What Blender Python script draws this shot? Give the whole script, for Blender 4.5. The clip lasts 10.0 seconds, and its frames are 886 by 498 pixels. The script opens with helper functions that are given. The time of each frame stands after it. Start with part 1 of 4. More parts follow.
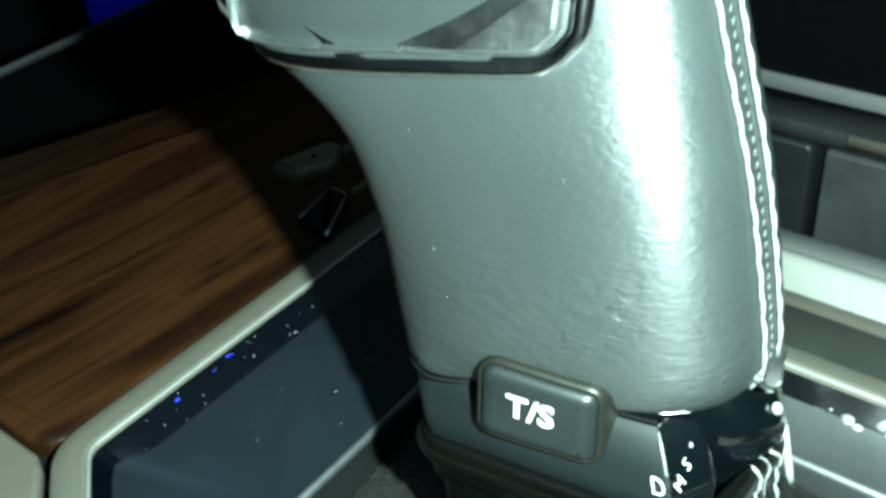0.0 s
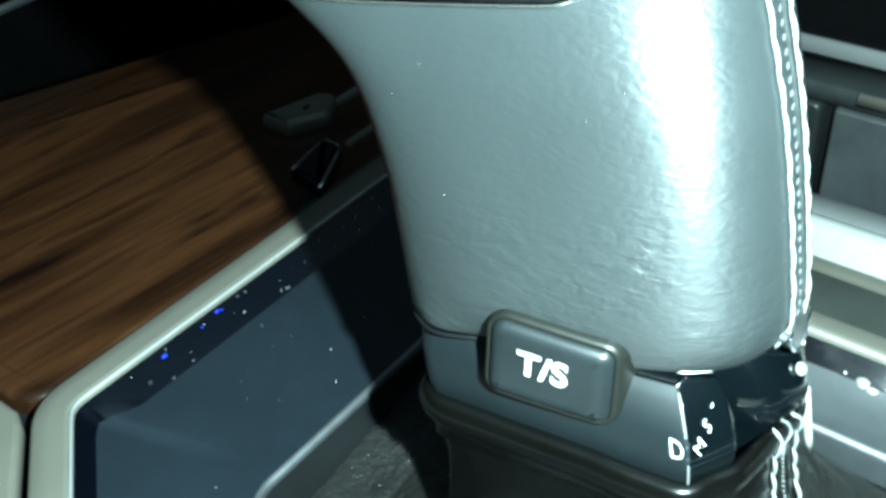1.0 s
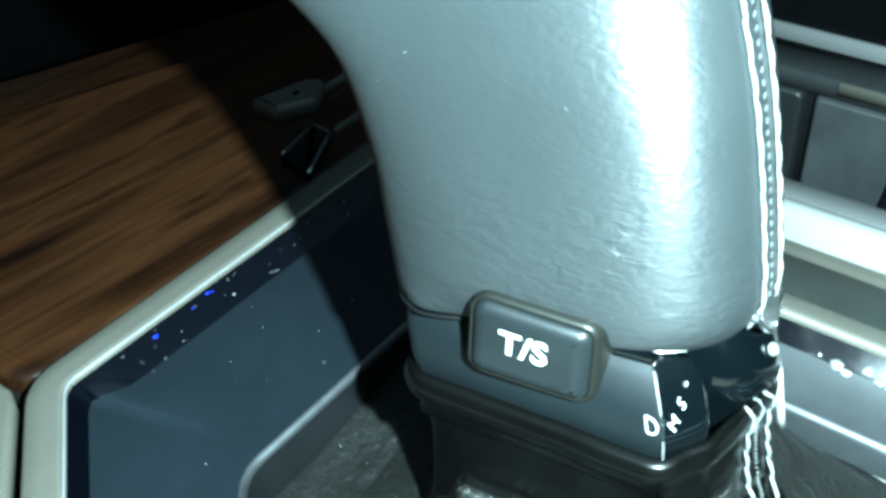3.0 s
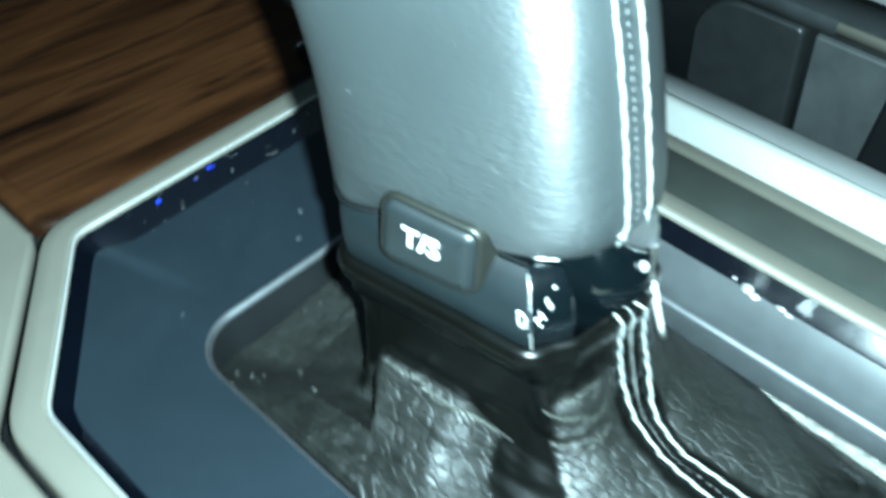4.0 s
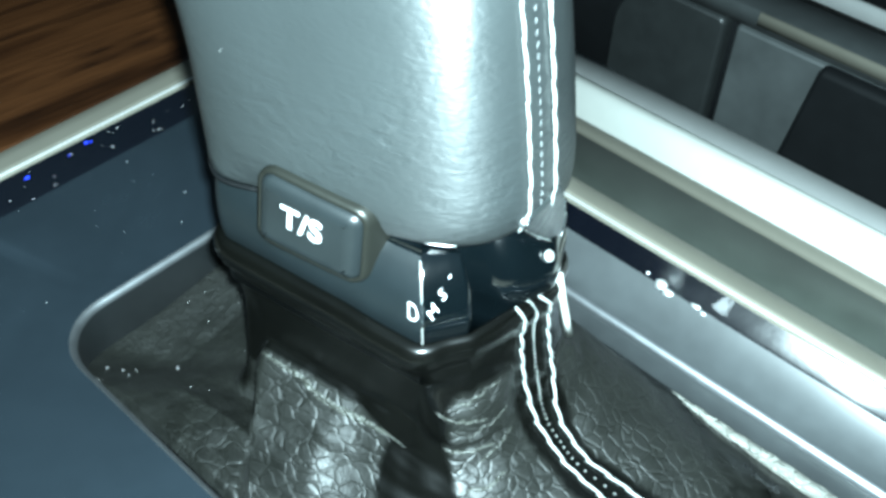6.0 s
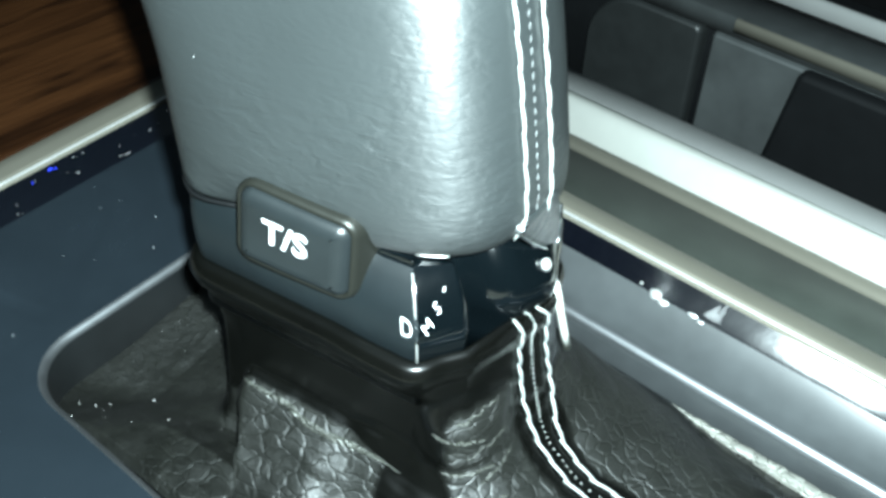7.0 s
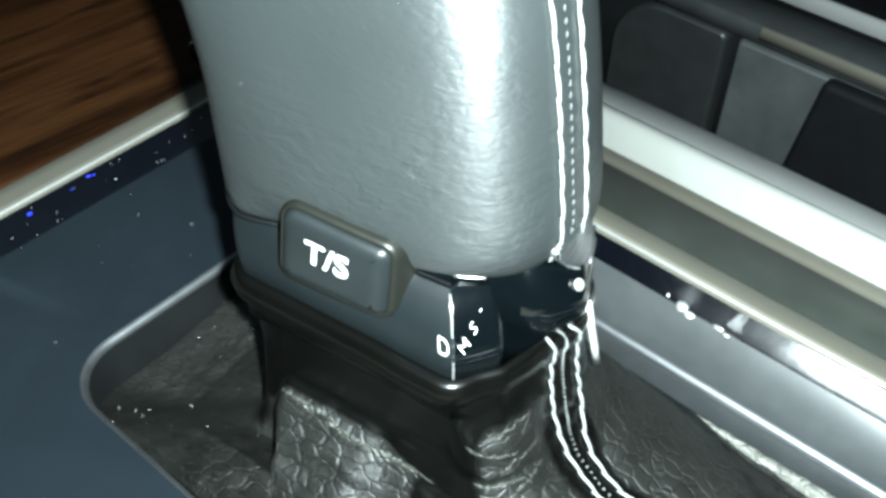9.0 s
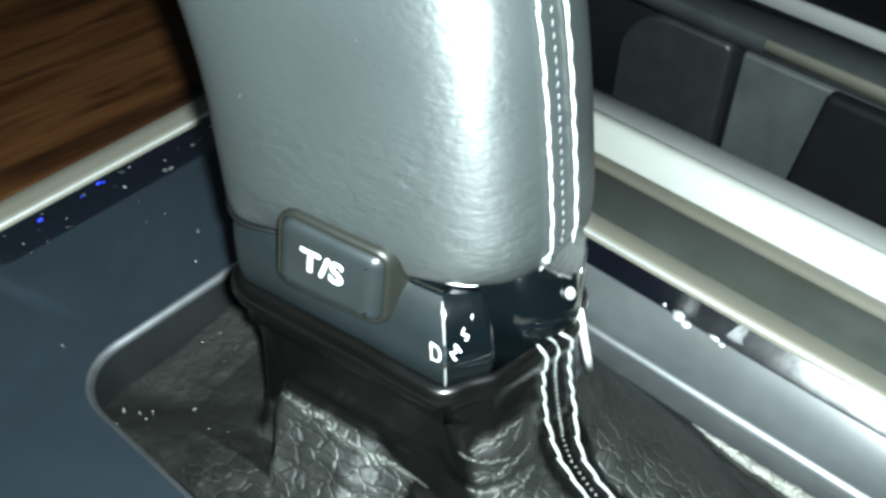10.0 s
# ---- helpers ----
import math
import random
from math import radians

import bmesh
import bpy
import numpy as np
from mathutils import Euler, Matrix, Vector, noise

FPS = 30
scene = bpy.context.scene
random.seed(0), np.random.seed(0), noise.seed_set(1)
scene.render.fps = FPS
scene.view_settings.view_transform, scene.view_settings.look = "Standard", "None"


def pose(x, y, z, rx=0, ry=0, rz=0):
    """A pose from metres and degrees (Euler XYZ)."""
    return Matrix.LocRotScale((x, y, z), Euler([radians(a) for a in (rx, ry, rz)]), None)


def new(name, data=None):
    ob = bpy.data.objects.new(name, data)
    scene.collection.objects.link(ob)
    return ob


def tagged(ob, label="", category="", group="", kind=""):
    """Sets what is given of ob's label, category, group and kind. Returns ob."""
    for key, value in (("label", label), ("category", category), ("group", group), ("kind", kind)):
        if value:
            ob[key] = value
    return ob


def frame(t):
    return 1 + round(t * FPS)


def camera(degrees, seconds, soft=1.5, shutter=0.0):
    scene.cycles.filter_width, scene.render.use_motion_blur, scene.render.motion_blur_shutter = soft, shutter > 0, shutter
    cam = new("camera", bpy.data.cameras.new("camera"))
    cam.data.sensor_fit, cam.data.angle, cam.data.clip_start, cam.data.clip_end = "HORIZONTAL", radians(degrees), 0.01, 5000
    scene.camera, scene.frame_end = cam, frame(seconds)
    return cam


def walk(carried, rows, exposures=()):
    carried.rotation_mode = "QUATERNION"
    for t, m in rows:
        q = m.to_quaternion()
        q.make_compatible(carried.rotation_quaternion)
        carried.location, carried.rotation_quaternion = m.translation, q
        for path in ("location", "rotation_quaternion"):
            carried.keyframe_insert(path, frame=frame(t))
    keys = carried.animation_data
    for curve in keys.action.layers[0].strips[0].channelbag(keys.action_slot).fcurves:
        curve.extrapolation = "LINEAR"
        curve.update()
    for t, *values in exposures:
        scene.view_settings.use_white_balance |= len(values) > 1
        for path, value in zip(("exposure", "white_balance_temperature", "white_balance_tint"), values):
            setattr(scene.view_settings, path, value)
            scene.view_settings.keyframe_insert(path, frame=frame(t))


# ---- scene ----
cam = camera(45.93, 10.0, soft=3.4, shutter=0.8)

# seconds, eye, yaw, pitch and lean of the hand-held phone
PATH = [
    (0.0, 0.0505, -0.1094, 0.1860, 41.20, -35.79, -5.49),
    (0.5, 0.0430, -0.1048, 0.1779, 40.49, -36.82, -4.68),
    (1.0, 0.0424, -0.1066, 0.1773, 40.30, -37.74, -4.26),
    (1.5, 0.0425, -0.1080, 0.1779, 40.23, -37.75, -4.32),
    (2.0, 0.0429, -0.1106, 0.1774, 39.93, -37.33, -3.94),
    (3.4, 0.0516, -0.1078, 0.1846, 40.40, -39.84, -3.84),
    (3.9, 0.0762, -0.1033, 0.1967, 45.26, -43.91, -2.84),
    (4.2, 0.0962, -0.1017, 0.2039, 48.58, -44.51, -2.41),
    (4.5, 0.0948, -0.0905, 0.1943, 47.30, -44.55, -2.40),
    (4.8, 0.0893, -0.0869, 0.1939, 44.67, -46.14, 0.60),
    (5.1, 0.0874, -0.0903, 0.1899, 43.58, -45.58, 1.49),
    (6.5, 0.0774, -0.0886, 0.1801, 39.41, -43.78, 2.81),
    (7.0, 0.0749, -0.0884, 0.1746, 38.51, -42.73, 2.30),
    (7.5, 0.0705, -0.0905, 0.1752, 38.03, -42.84, 2.51),
    (8.0, 0.0692, -0.0914, 0.1784, 38.26, -43.27, 2.69),
    (8.5, 0.0696, -0.0916, 0.1801, 38.74, -43.37, 2.42),
    (9.0, 0.0715, -0.0907, 0.1826, 39.55, -43.61, 2.10),
    (9.5, 0.0739, -0.0893, 0.1847, 40.52, -43.71, 1.62),
    (10.0, 0.0767, -0.0900, 0.1854, 40.97, -43.17, 1.56),
]
walk(cam, [(t, pose(x, y, z, 90 + pitch, 0, yaw) @ pose(0, 0, 0, 0, 0, lean)) for t, x, y, z, yaw, pitch, lean in PATH],
     exposures=[(0.0, 0.20, 6300, -13), (0.7, 0.42, 5900, -9), (2.0, 0.57, 5600, -8), (3.5, 0.60, 5450, -7), (5.0, 0.68, 5550, -4), (6.5, 0.38, 6000, 2), (7.5, 0.24, 6400, 8), (9.0, 0.20, 6480, 9), (10.0, 0.30, 6500, 9)])

# ---- light: the phone's torch in a dark cabin ----
world = bpy.data.worlds.new("night_cabin")
scene.world = world
world.use_nodes = True
world.node_tree.nodes["Background"].inputs[0].default_value = (0.55, 0.8, 1.0, 1)
world.node_tree.nodes["Background"].inputs[1].default_value = 0.004

torch_data = bpy.data.lights.new("phone_torch", "POINT")
torch_data.energy, torch_data.color, torch_data.shadow_soft_size = 10.0, (0.84, 1.0, 1.02), 0.0035
torch = new("phone_torch", torch_data)
torch.matrix_world = pose(0.0812, -0.0830, 0.1870)


# ---- materials ----
class Nodes:
    """A small helper round one node material."""

    def __init__(self, name, rough=0.5, metal=0.0, coat=0.0, coat_rough=0.05, spec=0.5):
        self.mat = bpy.data.materials.new(name)
        self.mat.use_nodes = True
        self.tree = self.mat.node_tree
        self.bsdf = self.tree.nodes["Principled BSDF"]
        for key, value in (("Roughness", rough), ("Metallic", metal), ("Coat Weight", coat), ("Coat Roughness", coat_rough), ("Specular IOR Level", spec)):
            self.bsdf.inputs[key].default_value = value
        self.coords = self.add("ShaderNodeTexCoord").outputs["Object"]

    def add(self, kind, **inputs):
        node = self.tree.nodes.new(kind)
        for key, value in inputs.items():
            node.inputs[key.replace("_", " ")].default_value = value
        return node

    def link(self, a, b):
        self.tree.links.new(a, b)

    def stretched(self, scale, turn=(0, 0, 0), vector=None):
        node = self.add("ShaderNodeMapping")
        node.inputs["Scale"].default_value = scale
        node.inputs["Rotation"].default_value = turn
        self.link(vector or self.coords, node.inputs["Vector"])
        return node.outputs["Vector"]

    def noise(self, scale, detail=3.0, rough=0.5, vector=None, distort=0.0):
        node = self.add("ShaderNodeTexNoise", Scale=scale, Detail=detail, Roughness=rough, Distortion=distort)
        self.link(vector or self.coords, node.inputs["Vector"])
        return node.outputs["Fac"]

    def cells(self, scale, vector=None, feature="DISTANCE_TO_EDGE"):
        node = self.add("ShaderNodeTexVoronoi", Scale=scale)
        node.feature = feature
        self.link(vector or self.coords, node.inputs["Vector"])
        return node.outputs["Distance"]

    def ramp(self, fac, *stops):
        node = self.add("ShaderNodeValToRGB")
        items = node.color_ramp.elements
        while len(items) < len(stops):
            items.new(0.5)
        for item, (at, colour) in zip(items, stops):
            item.position, item.color = at, (*colour, 1) if len(colour) == 3 else colour
        self.link(fac, node.inputs["Fac"])
        return node.outputs["Color"]

    def grey(self, fac, low, high, start=0.0, end=1.0):
        return self.ramp(fac, (start, (low,) * 3), (end, (high,) * 3))

    def mix(self, fac, a, b, blend="MIX"):
        node = self.add("ShaderNodeMix")
        node.data_type, node.blend_type = "RGBA", blend
        for value, slot in ((fac, node.inputs[0]), (a, node.inputs[6]), (b, node.inputs[7])):
            if hasattr(value, "links"):
                self.link(value, slot)
            else:
                slot.default_value = value if isinstance(value, float) else (*value, 1)
        return node.outputs[2]

    def colour(self, value):
        if hasattr(value, "links"):
            self.link(value, self.bsdf.inputs["Base Color"])
        else:
            self.bsdf.inputs["Base Color"].default_value = (*value, 1)
        return self

    def roughness(self, value):
        self.link(value, self.bsdf.inputs["Roughness"])
        return self

    def bump(self, *layers):
        """Layers of (height, strength, metres)."""
        last = None
        for height, strength, metres in layers:
            node = self.add("ShaderNodeBump", Strength=strength, Distance=metres)
            self.link(height, node.inputs["Height"])
            if last:
                self.link(last, node.inputs["Normal"])
            last = node.outputs["Normal"]
        self.link(last, self.bsdf.inputs["Normal"])
        return self


def leather(name, tone, rough, grain, depth, wrinkle, stretch=0.0):
    """Taut grained leather with fine creases across it."""
    n = Nodes(name, rough=rough, spec=0.9)
    n.bsdf.inputs["Anisotropic"].default_value, n.bsdf.inputs["Anisotropic Rotation"].default_value = stretch, 0.25
    grainwise = n.add("ShaderNodeTangent")
    grainwise.direction_type, grainwise.axis = "RADIAL", "Z"
    n.link(grainwise.outputs["Tangent"], n.bsdf.inputs["Tangent"])
    pits = n.cells(grain, n.stretched((0.8, 0.8, 1.5)))
    mottle = n.noise(grain * 0.55, 3.0, 0.6)
    fine = n.noise(grain * 3.0, 2.0)
    broad = n.noise(28.0, 2.0, 0.5)
    folds = n.noise(300.0, 2.0, 0.55, n.stretched((0.75, 0.75, 1.9)), 0.5)
    spots = n.grey(n.noise(60.0, 2.0), 0.25, 1.0, 0.40, 0.62)
    split = n.add("ShaderNodeSeparateXYZ")
    n.link(n.coords, split.inputs["Vector"])
    worked = n.add("ShaderNodeMapRange")
    for key, value in (("From Min", 0.072), ("From Max", 0.098), ("To Min", 1.0), ("To Max", 0.22)):
        worked.inputs[key].default_value = value
    n.link(split.outputs["Z"], worked.inputs["Value"])
    where = n.mix(1.0, spots, worked.outputs["Result"], "MULTIPLY")
    dark, light = tuple(c * 0.90 for c in tone), tuple(c * 1.10 for c in tone)
    n.colour(n.ramp(broad, (0.3, dark), (0.7, light)))
    n.roughness(n.grey(n.noise(90.0, 3.0), rough - 0.015, rough + 0.02, 0.3, 0.7))
    n.bump((n.mix(where, (0.5, 0.5, 0.5), folds), wrinkle, 0.0008), (mottle, depth * 1.0, 0.0006), (n.grey(pits, 0.0, 1.0, 0.0, 0.35), depth, 0.00025), (fine, depth * 0.25, 0.0001))
    return n.mat


def soft_leather(name, tone, rough, crackle, spec=0.6, loose_all=True):
    """Loose boot leather: smooth where it is drawn tight above, crackled where it lies in folds."""
    n = Nodes(name, rough=rough, spec=spec)
    split = n.add("ShaderNodeSeparateXYZ")
    n.link(n.coords, split.inputs["Vector"])
    where = n.add("ShaderNodeAttribute")
    where.attribute_name = "slack"
    # the edge of the loose leather is uneven
    ragged = n.add("ShaderNodeMath")
    ragged.operation, ragged.inputs[1].default_value = "MULTIPLY_ADD", 0.9
    n.link(n.noise(170.0, 4.0, 0.6), ragged.inputs[0])
    ragged.inputs[2].default_value = -0.45 + (1.0 if loose_all else 0.0)
    ease = n.add("ShaderNodeMath")
    ease.operation = "ADD"
    n.link(ragged.outputs[0], ease.inputs[0])
    n.link(where.outputs["Fac"], ease.inputs[1])
    slack = n.add("ShaderNodeMapRange")
    for key, value in (("From Min", 0.25), ("From Max", 0.75), ("To Min", 0.0), ("To Max", 1.0)):
        slack.inputs[key].default_value = value
    n.link(ease.outputs[0], slack.inputs["Value"])
    shine = n.add("ShaderNodeMath")
    shine.operation, shine.inputs[1].default_value, shine.inputs[2].default_value = "MULTIPLY_ADD", spec * 0.20, spec * 0.80
    n.link(slack.outputs["Result"], shine.inputs[0])
    n.link(shine.outputs[0], n.bsdf.inputs["Specular IOR Level"])
    warp = n.add("ShaderNodeVectorMath")
    warp.operation = "MULTIPLY_ADD"
    wander = n.add("ShaderNodeTexNoise", Scale=160.0, Detail=2.0)
    n.link(n.coords, wander.inputs["Vector"])
    n.link(wander.outputs["Color"], warp.inputs[0])
    warp.inputs[1].default_value = (0.0042, 0.0042, 0.0036)
    n.link(n.coords, warp.inputs[2])
    wide = n.cells(360.0, n.stretched((0.62, 0.9, 1.5), (0, 0.35, 0), warp.outputs["Vector"]))
    small = n.cells(1150.0, warp.outputs["Vector"])
    worn = n.noise(55.0, 4.0, 0.6)
    deep = n.ramp(worn, (0.3, tuple(c * 0.7 for c in tone)), (0.7, tuple(c * 1.4 for c in tone)))
    # Folds are paler: rubbed, and with the light they catch put into the colour.
    low, high = (0.9, 1.5) if loose_all else (4.5, 6.5)
    patchy = n.mix(n.grey(n.noise(130.0, 3.0, 0.6), 0.0, 1.0, 0.42, 0.62), (1.0, 1.0, 1.0), n.grey(wide, 0.0, 1.0, 0.0, 0.22))
    rubbed_lit = n.ramp(patchy, (0.0, tuple(c * high for c in tone)), (1.0, tuple(c * low for c in tone)))
    n.colour(n.mix(slack.outputs["Result"], deep, rubbed_lit))
    matt = n.grey(n.noise(140.0, 3.0), rough - 0.06, rough + 0.06, 0.3, 0.7)
    n.roughness(n.mix(slack.outputs["Result"], (rough * 0.52,) * 3, matt))
    plates = n.grey(wide, 0.0, 1.0, 0.0, 0.12)
    grains = n.grey(small, 0.0, 1.0, 0.0, 0.25)
    # the flat hide beside the opening is only pebbled, and dulled
    flat_hide = n.add("ShaderNodeMapRange")
    for key, value in (("From Min", -0.051), ("From Max", -0.046), ("To Min", 0.0), ("To Max", 1.0)):
        flat_hide.inputs[key].default_value = value
    n.link(split.outputs["X"], flat_hide.inputs["Value"])
    pebble = n.mix(0.65, grains, n.grey(n.noise(520.0, 3.0, 0.6), 0.0, 1.0, 0.35, 0.65))
    height = n.mix(flat_hide.outputs["Result"], pebble, n.mix(0.14, plates, grains))
    n.bump((n.mix(slack.outputs["Result"], (0.6, 0.6, 0.6), height), crackle, 0.0006), (n.noise(2600.0, 2.0), 0.10, 0.0001))
    return n.mat


def gloss(name, tone, rough=0.06, tilt=0.0):
    n = Nodes(name, rough=rough, coat=0.6, coat_rough=0.03)
    smear = n.noise(22.0, 6.0, 0.7, distort=0.6)
    n.colour(n.ramp(smear, (0.3, tuple(c * 0.85 for c in tone)), (0.75, tuple(c * 1.15 for c in tone))))
    n.roughness(n.grey(smear, rough, rough + 0.07, 0.35, 0.75))
    layers = [(n.noise(900.0, 2.0), 0.05, 0.0001)]
    if tilt:
        split = n.add("ShaderNodeSeparateXYZ")
        n.link(n.coords, split.inputs["Vector"])
        # Even x slope tilts the normals so the torch's glare fits the camera's view.
        layers = [(split.outputs["X"], 1.0, tilt), (n.noise(70.0, 1.0), 0.25, 0.0006)] + layers
    n.bump(*layers)
    return n.mat


def satin(name, tone, rough, metal=0.85, brushed=0.0):
    n = Nodes(name, rough=rough, metal=metal)
    if brushed:
        n.bsdf.inputs["Anisotropic"].default_value, n.bsdf.inputs["Anisotropic Rotation"].default_value = brushed, 0.25
        lay = n.add("ShaderNodeTangent")
        lay.direction_type, lay.axis = "RADIAL", "X"
        n.link(lay.outputs["Tangent"], n.bsdf.inputs["Tangent"])
    wear = n.noise(60.0, 4.0, 0.6)
    n.colour(n.ramp(wear, (0.3, tuple(c * 0.9 for c in tone)), (0.7, tone)))
    n.roughness(n.grey(n.noise(300.0, 3.0), rough - 0.025, rough + 0.03, 0.3, 0.7))
    n.bump((n.noise(4000.0, 2.0), 0.05, 0.00005))
    return n.mat


def plastic(name, tone, rough, grain=2500.0, depth=0.25, spec=0.5):
    n = Nodes(name, rough=rough, spec=spec)
    n.colour(n.ramp(n.noise(70.0, 4.0, 0.6), (0.3, tuple(c * 0.8 for c in tone)), (0.7, tuple(c * 1.2 for c in tone))))
    n.bump((n.noise(grain, 2.0), depth, 0.0001))
    return n.mat


def veneer():
    n = Nodes("brown_wood_veneer", rough=0.32, coat=0.35, coat_rough=0.12)
    turned = n.stretched((1.0, 1.0, 1.0), (0, 0, radians(7.0)))
    along = n.stretched((1.0, 0.10, 1.0), vector=turned)
    bands = n.noise(80.0, 4.0, 0.55, along, 0.35)
    fibre = n.noise(520.0, 4.0, 0.7, n.stretched((1.0, 0.035, 1.0), vector=turned))
    tone = n.ramp(bands, (0.28, (0.0052, 0.0020, 0.0008)), (0.42, (0.030, 0.0115, 0.0040)), (0.55, (0.061, 0.0245, 0.0086)), (0.66, (0.017, 0.0066, 0.0025)), (0.80, (0.049, 0.0200, 0.0072)))
    n.colour(n.mix(0.45, tone, n.ramp(fibre, (0.30, (0.25, 0.22, 0.2)), (0.62, (0.95, 0.9, 0.88))), "MULTIPLY"))
    n.bump((fibre, 0.12, 0.0002))
    return n.mat


def thread_white():
    n = Nodes("white_thread", rough=0.75)
    n.colour(n.ramp(n.noise(900.0, 3.0), (0.3, (0.30, 0.32, 0.31)), (0.7, (0.48, 0.50, 0.48))))
    n.bump((n.noise(2500.0, 2.0, 0.5, n.stretched((1.0, 1.0, 0.3), (0.5, 0, 0))), 0.7, 0.0003))
    return n.mat


def glowing(name, tone, strength):
    n = Nodes(name, rough=0.4)
    n.colour(tone)
    n.bsdf.inputs["Emission Color"].default_value = (*tone, 1)
    n.bsdf.inputs["Emission Strength"].default_value = strength
    return n.mat


GRIP = leather("black_grip_leather", (0.028, 0.0325, 0.033), 0.42, 480.0, 0.085, 0.58, 0.72)
BOOT = soft_leather("black_boot_leather", (0.0013, 0.0014, 0.0011), 0.52, 0.38, 0.57, False)
# Pale from wear, and to stand in for light on the creases.
WORN_LIT = soft_leather("worn_lit_leather", (0.048, 0.050, 0.042), 0.48, 1.0, 0.9)
# Grey tone stands in for light caught by the black leather's edge.
WELT = soft_leather("lit_edge_leather", (0.17, 0.17, 0.15), 0.42, 0.8, 0.8)
# Blue-grey base stands in for the cabin reflected in the lacquer.
PIANO = gloss("piano_black_lacquer", (0.0125, 0.0176, 0.0225), 0.22)
# Same lacquer, darkened: the dark that the bevel mirrors is put into its colour.
BEVEL = gloss("dark_mirror_lacquer", (0.0012, 0.0018, 0.0036), 0.11, -0.12)
GLOSS = gloss("gloss_black_plastic", (0.0016, 0.0028, 0.0035), 0.08)
FACE = plastic("satin_charcoal_face", (0.0062, 0.0092, 0.0106), 0.40, 4000.0, 0.05, 0.5)
SATIN = plastic("satin_dark_grey_plastic", (0.048, 0.052, 0.054), 0.34, 4000.0, 0.05, 0.8)
KEY = plastic("dark_grey_button_plastic", (0.011, 0.014, 0.015), 0.36)
RIM = satin("dull_olive_metal", (0.022, 0.023, 0.019), 0.36, 0.5)
SILVER = satin("champagne_satin_silver", (0.215, 0.203, 0.165), 0.46, 0.35)
LEDGE = satin("grey_satin_aluminium", (0.50, 0.505, 0.49), 0.38, 0.5)
STRIP = satin("bright_satin_aluminium", (0.78, 0.79, 0.73), 0.36, 0.25)
# Also the stand-in for painted glints on the collar, hem and bevel.
BRIGHT = satin("bright_bead_and_glint", (0.90, 0.91, 0.88), 0.30, 0.7)
CHROME = satin("polished_chrome", (0.82, 0.86, 0.88), 0.14, 1.0)
LIP = satin("satin_black_lip", (0.24, 0.25, 0.26), 0.45, 0.95)
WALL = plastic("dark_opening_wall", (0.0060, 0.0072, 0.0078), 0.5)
SHEEN = satin("satin_chrome", (0.80, 0.84, 0.85), 0.25, 1.0)
OLIVE = plastic("dark_olive_satin_plastic", (0.046, 0.052, 0.045), 0.38)
GREY = plastic("charcoal_moulded_plastic", (0.040, 0.044, 0.044), 0.55)
BLACK = plastic("matt_black_plastic", (0.004, 0.0045, 0.005), 0.7, spec=0.12)
POCKET = plastic("pocket_shade_plastic", (0.013, 0.0145, 0.0145), 0.45)
CLOTH = plastic("black_cabin_lining", (0.012, 0.012, 0.013), 0.9, 800.0, 0.6)
LINING = plastic("grey_headlining", (0.12, 0.145, 0.17), 0.9, 800.0, 0.5)
WOOD = veneer()
THREAD = thread_white()
DULL = plastic("dull_grey_thread", (0.22, 0.23, 0.23), 0.7)
# The button's print; also paints the letters reflected in the collar.
LEGEND = plastic("white_print_and_reflection", (0.85, 0.87, 0.87), 0.5)
BLUE = glowing("blue_light_guide", (0.01, 0.015, 1.0), 0.03)
# Blue paint for the reflected blue points on the bevel.
BLUE_GLINT = plastic("blue_glint", (0.015, 0.04, 0.85), 0.6)
DUST = plastic("pale_dust", (0.75, 0.76, 0.74), 0.9)


# ---- shape helpers ----
def obj(name, bm, material, smooth=True):
    bmesh.ops.recalc_face_normals(bm, faces=bm.faces)
    mesh = bpy.data.meshes.new(name)
    bm.to_mesh(mesh)
    bm.free()
    for p in mesh.polygons:
        p.use_smooth = smooth and len(p.vertices) <= 4
    mesh.materials.append(material)
    return new(name, mesh)


def thing(name, bm, material, label, category, group="", kind="", smooth=True):
    return tagged(obj(name, bm, material, smooth), label, category, group, kind)


def base(name, x, y, z, label, category, group="", kind=""):
    ob = new(name)
    ob.location = (x, y, z)
    return tagged(ob, label, category, group, kind)


def part(name, bm, material, parent, label="", smooth=True):
    """One mesh under a thing; its points are given in the world."""
    ob = obj(name, bm, material, smooth)
    ob.parent = parent
    ob.matrix_parent_inverse = Matrix.Translation(parent.location).inverted() if parent.parent is None else Matrix.Translation(parent.parent.location).inverted() @ Matrix.Translation(parent.location)
    if parent.data is not None:
        ob.matrix_parent_inverse = Matrix.Identity(4)
    return tagged(ob, label)


def loft(rings, cap_first=False, cap_last=False, bm=None):
    bm = bm or bmesh.new()
    made = [[bm.verts.new(p) for p in ring] for ring in rings]
    for a, b in zip(made, made[1:]):
        for i in range(len(a)):
            j = (i + 1) % len(a)
            bm.faces.new((a[i], a[j], b[j], b[i]))
    for ring, wanted in ((made[0], cap_first), (made[-1], cap_last)):
        if wanted:
            bm.faces.new(ring)
    return bm


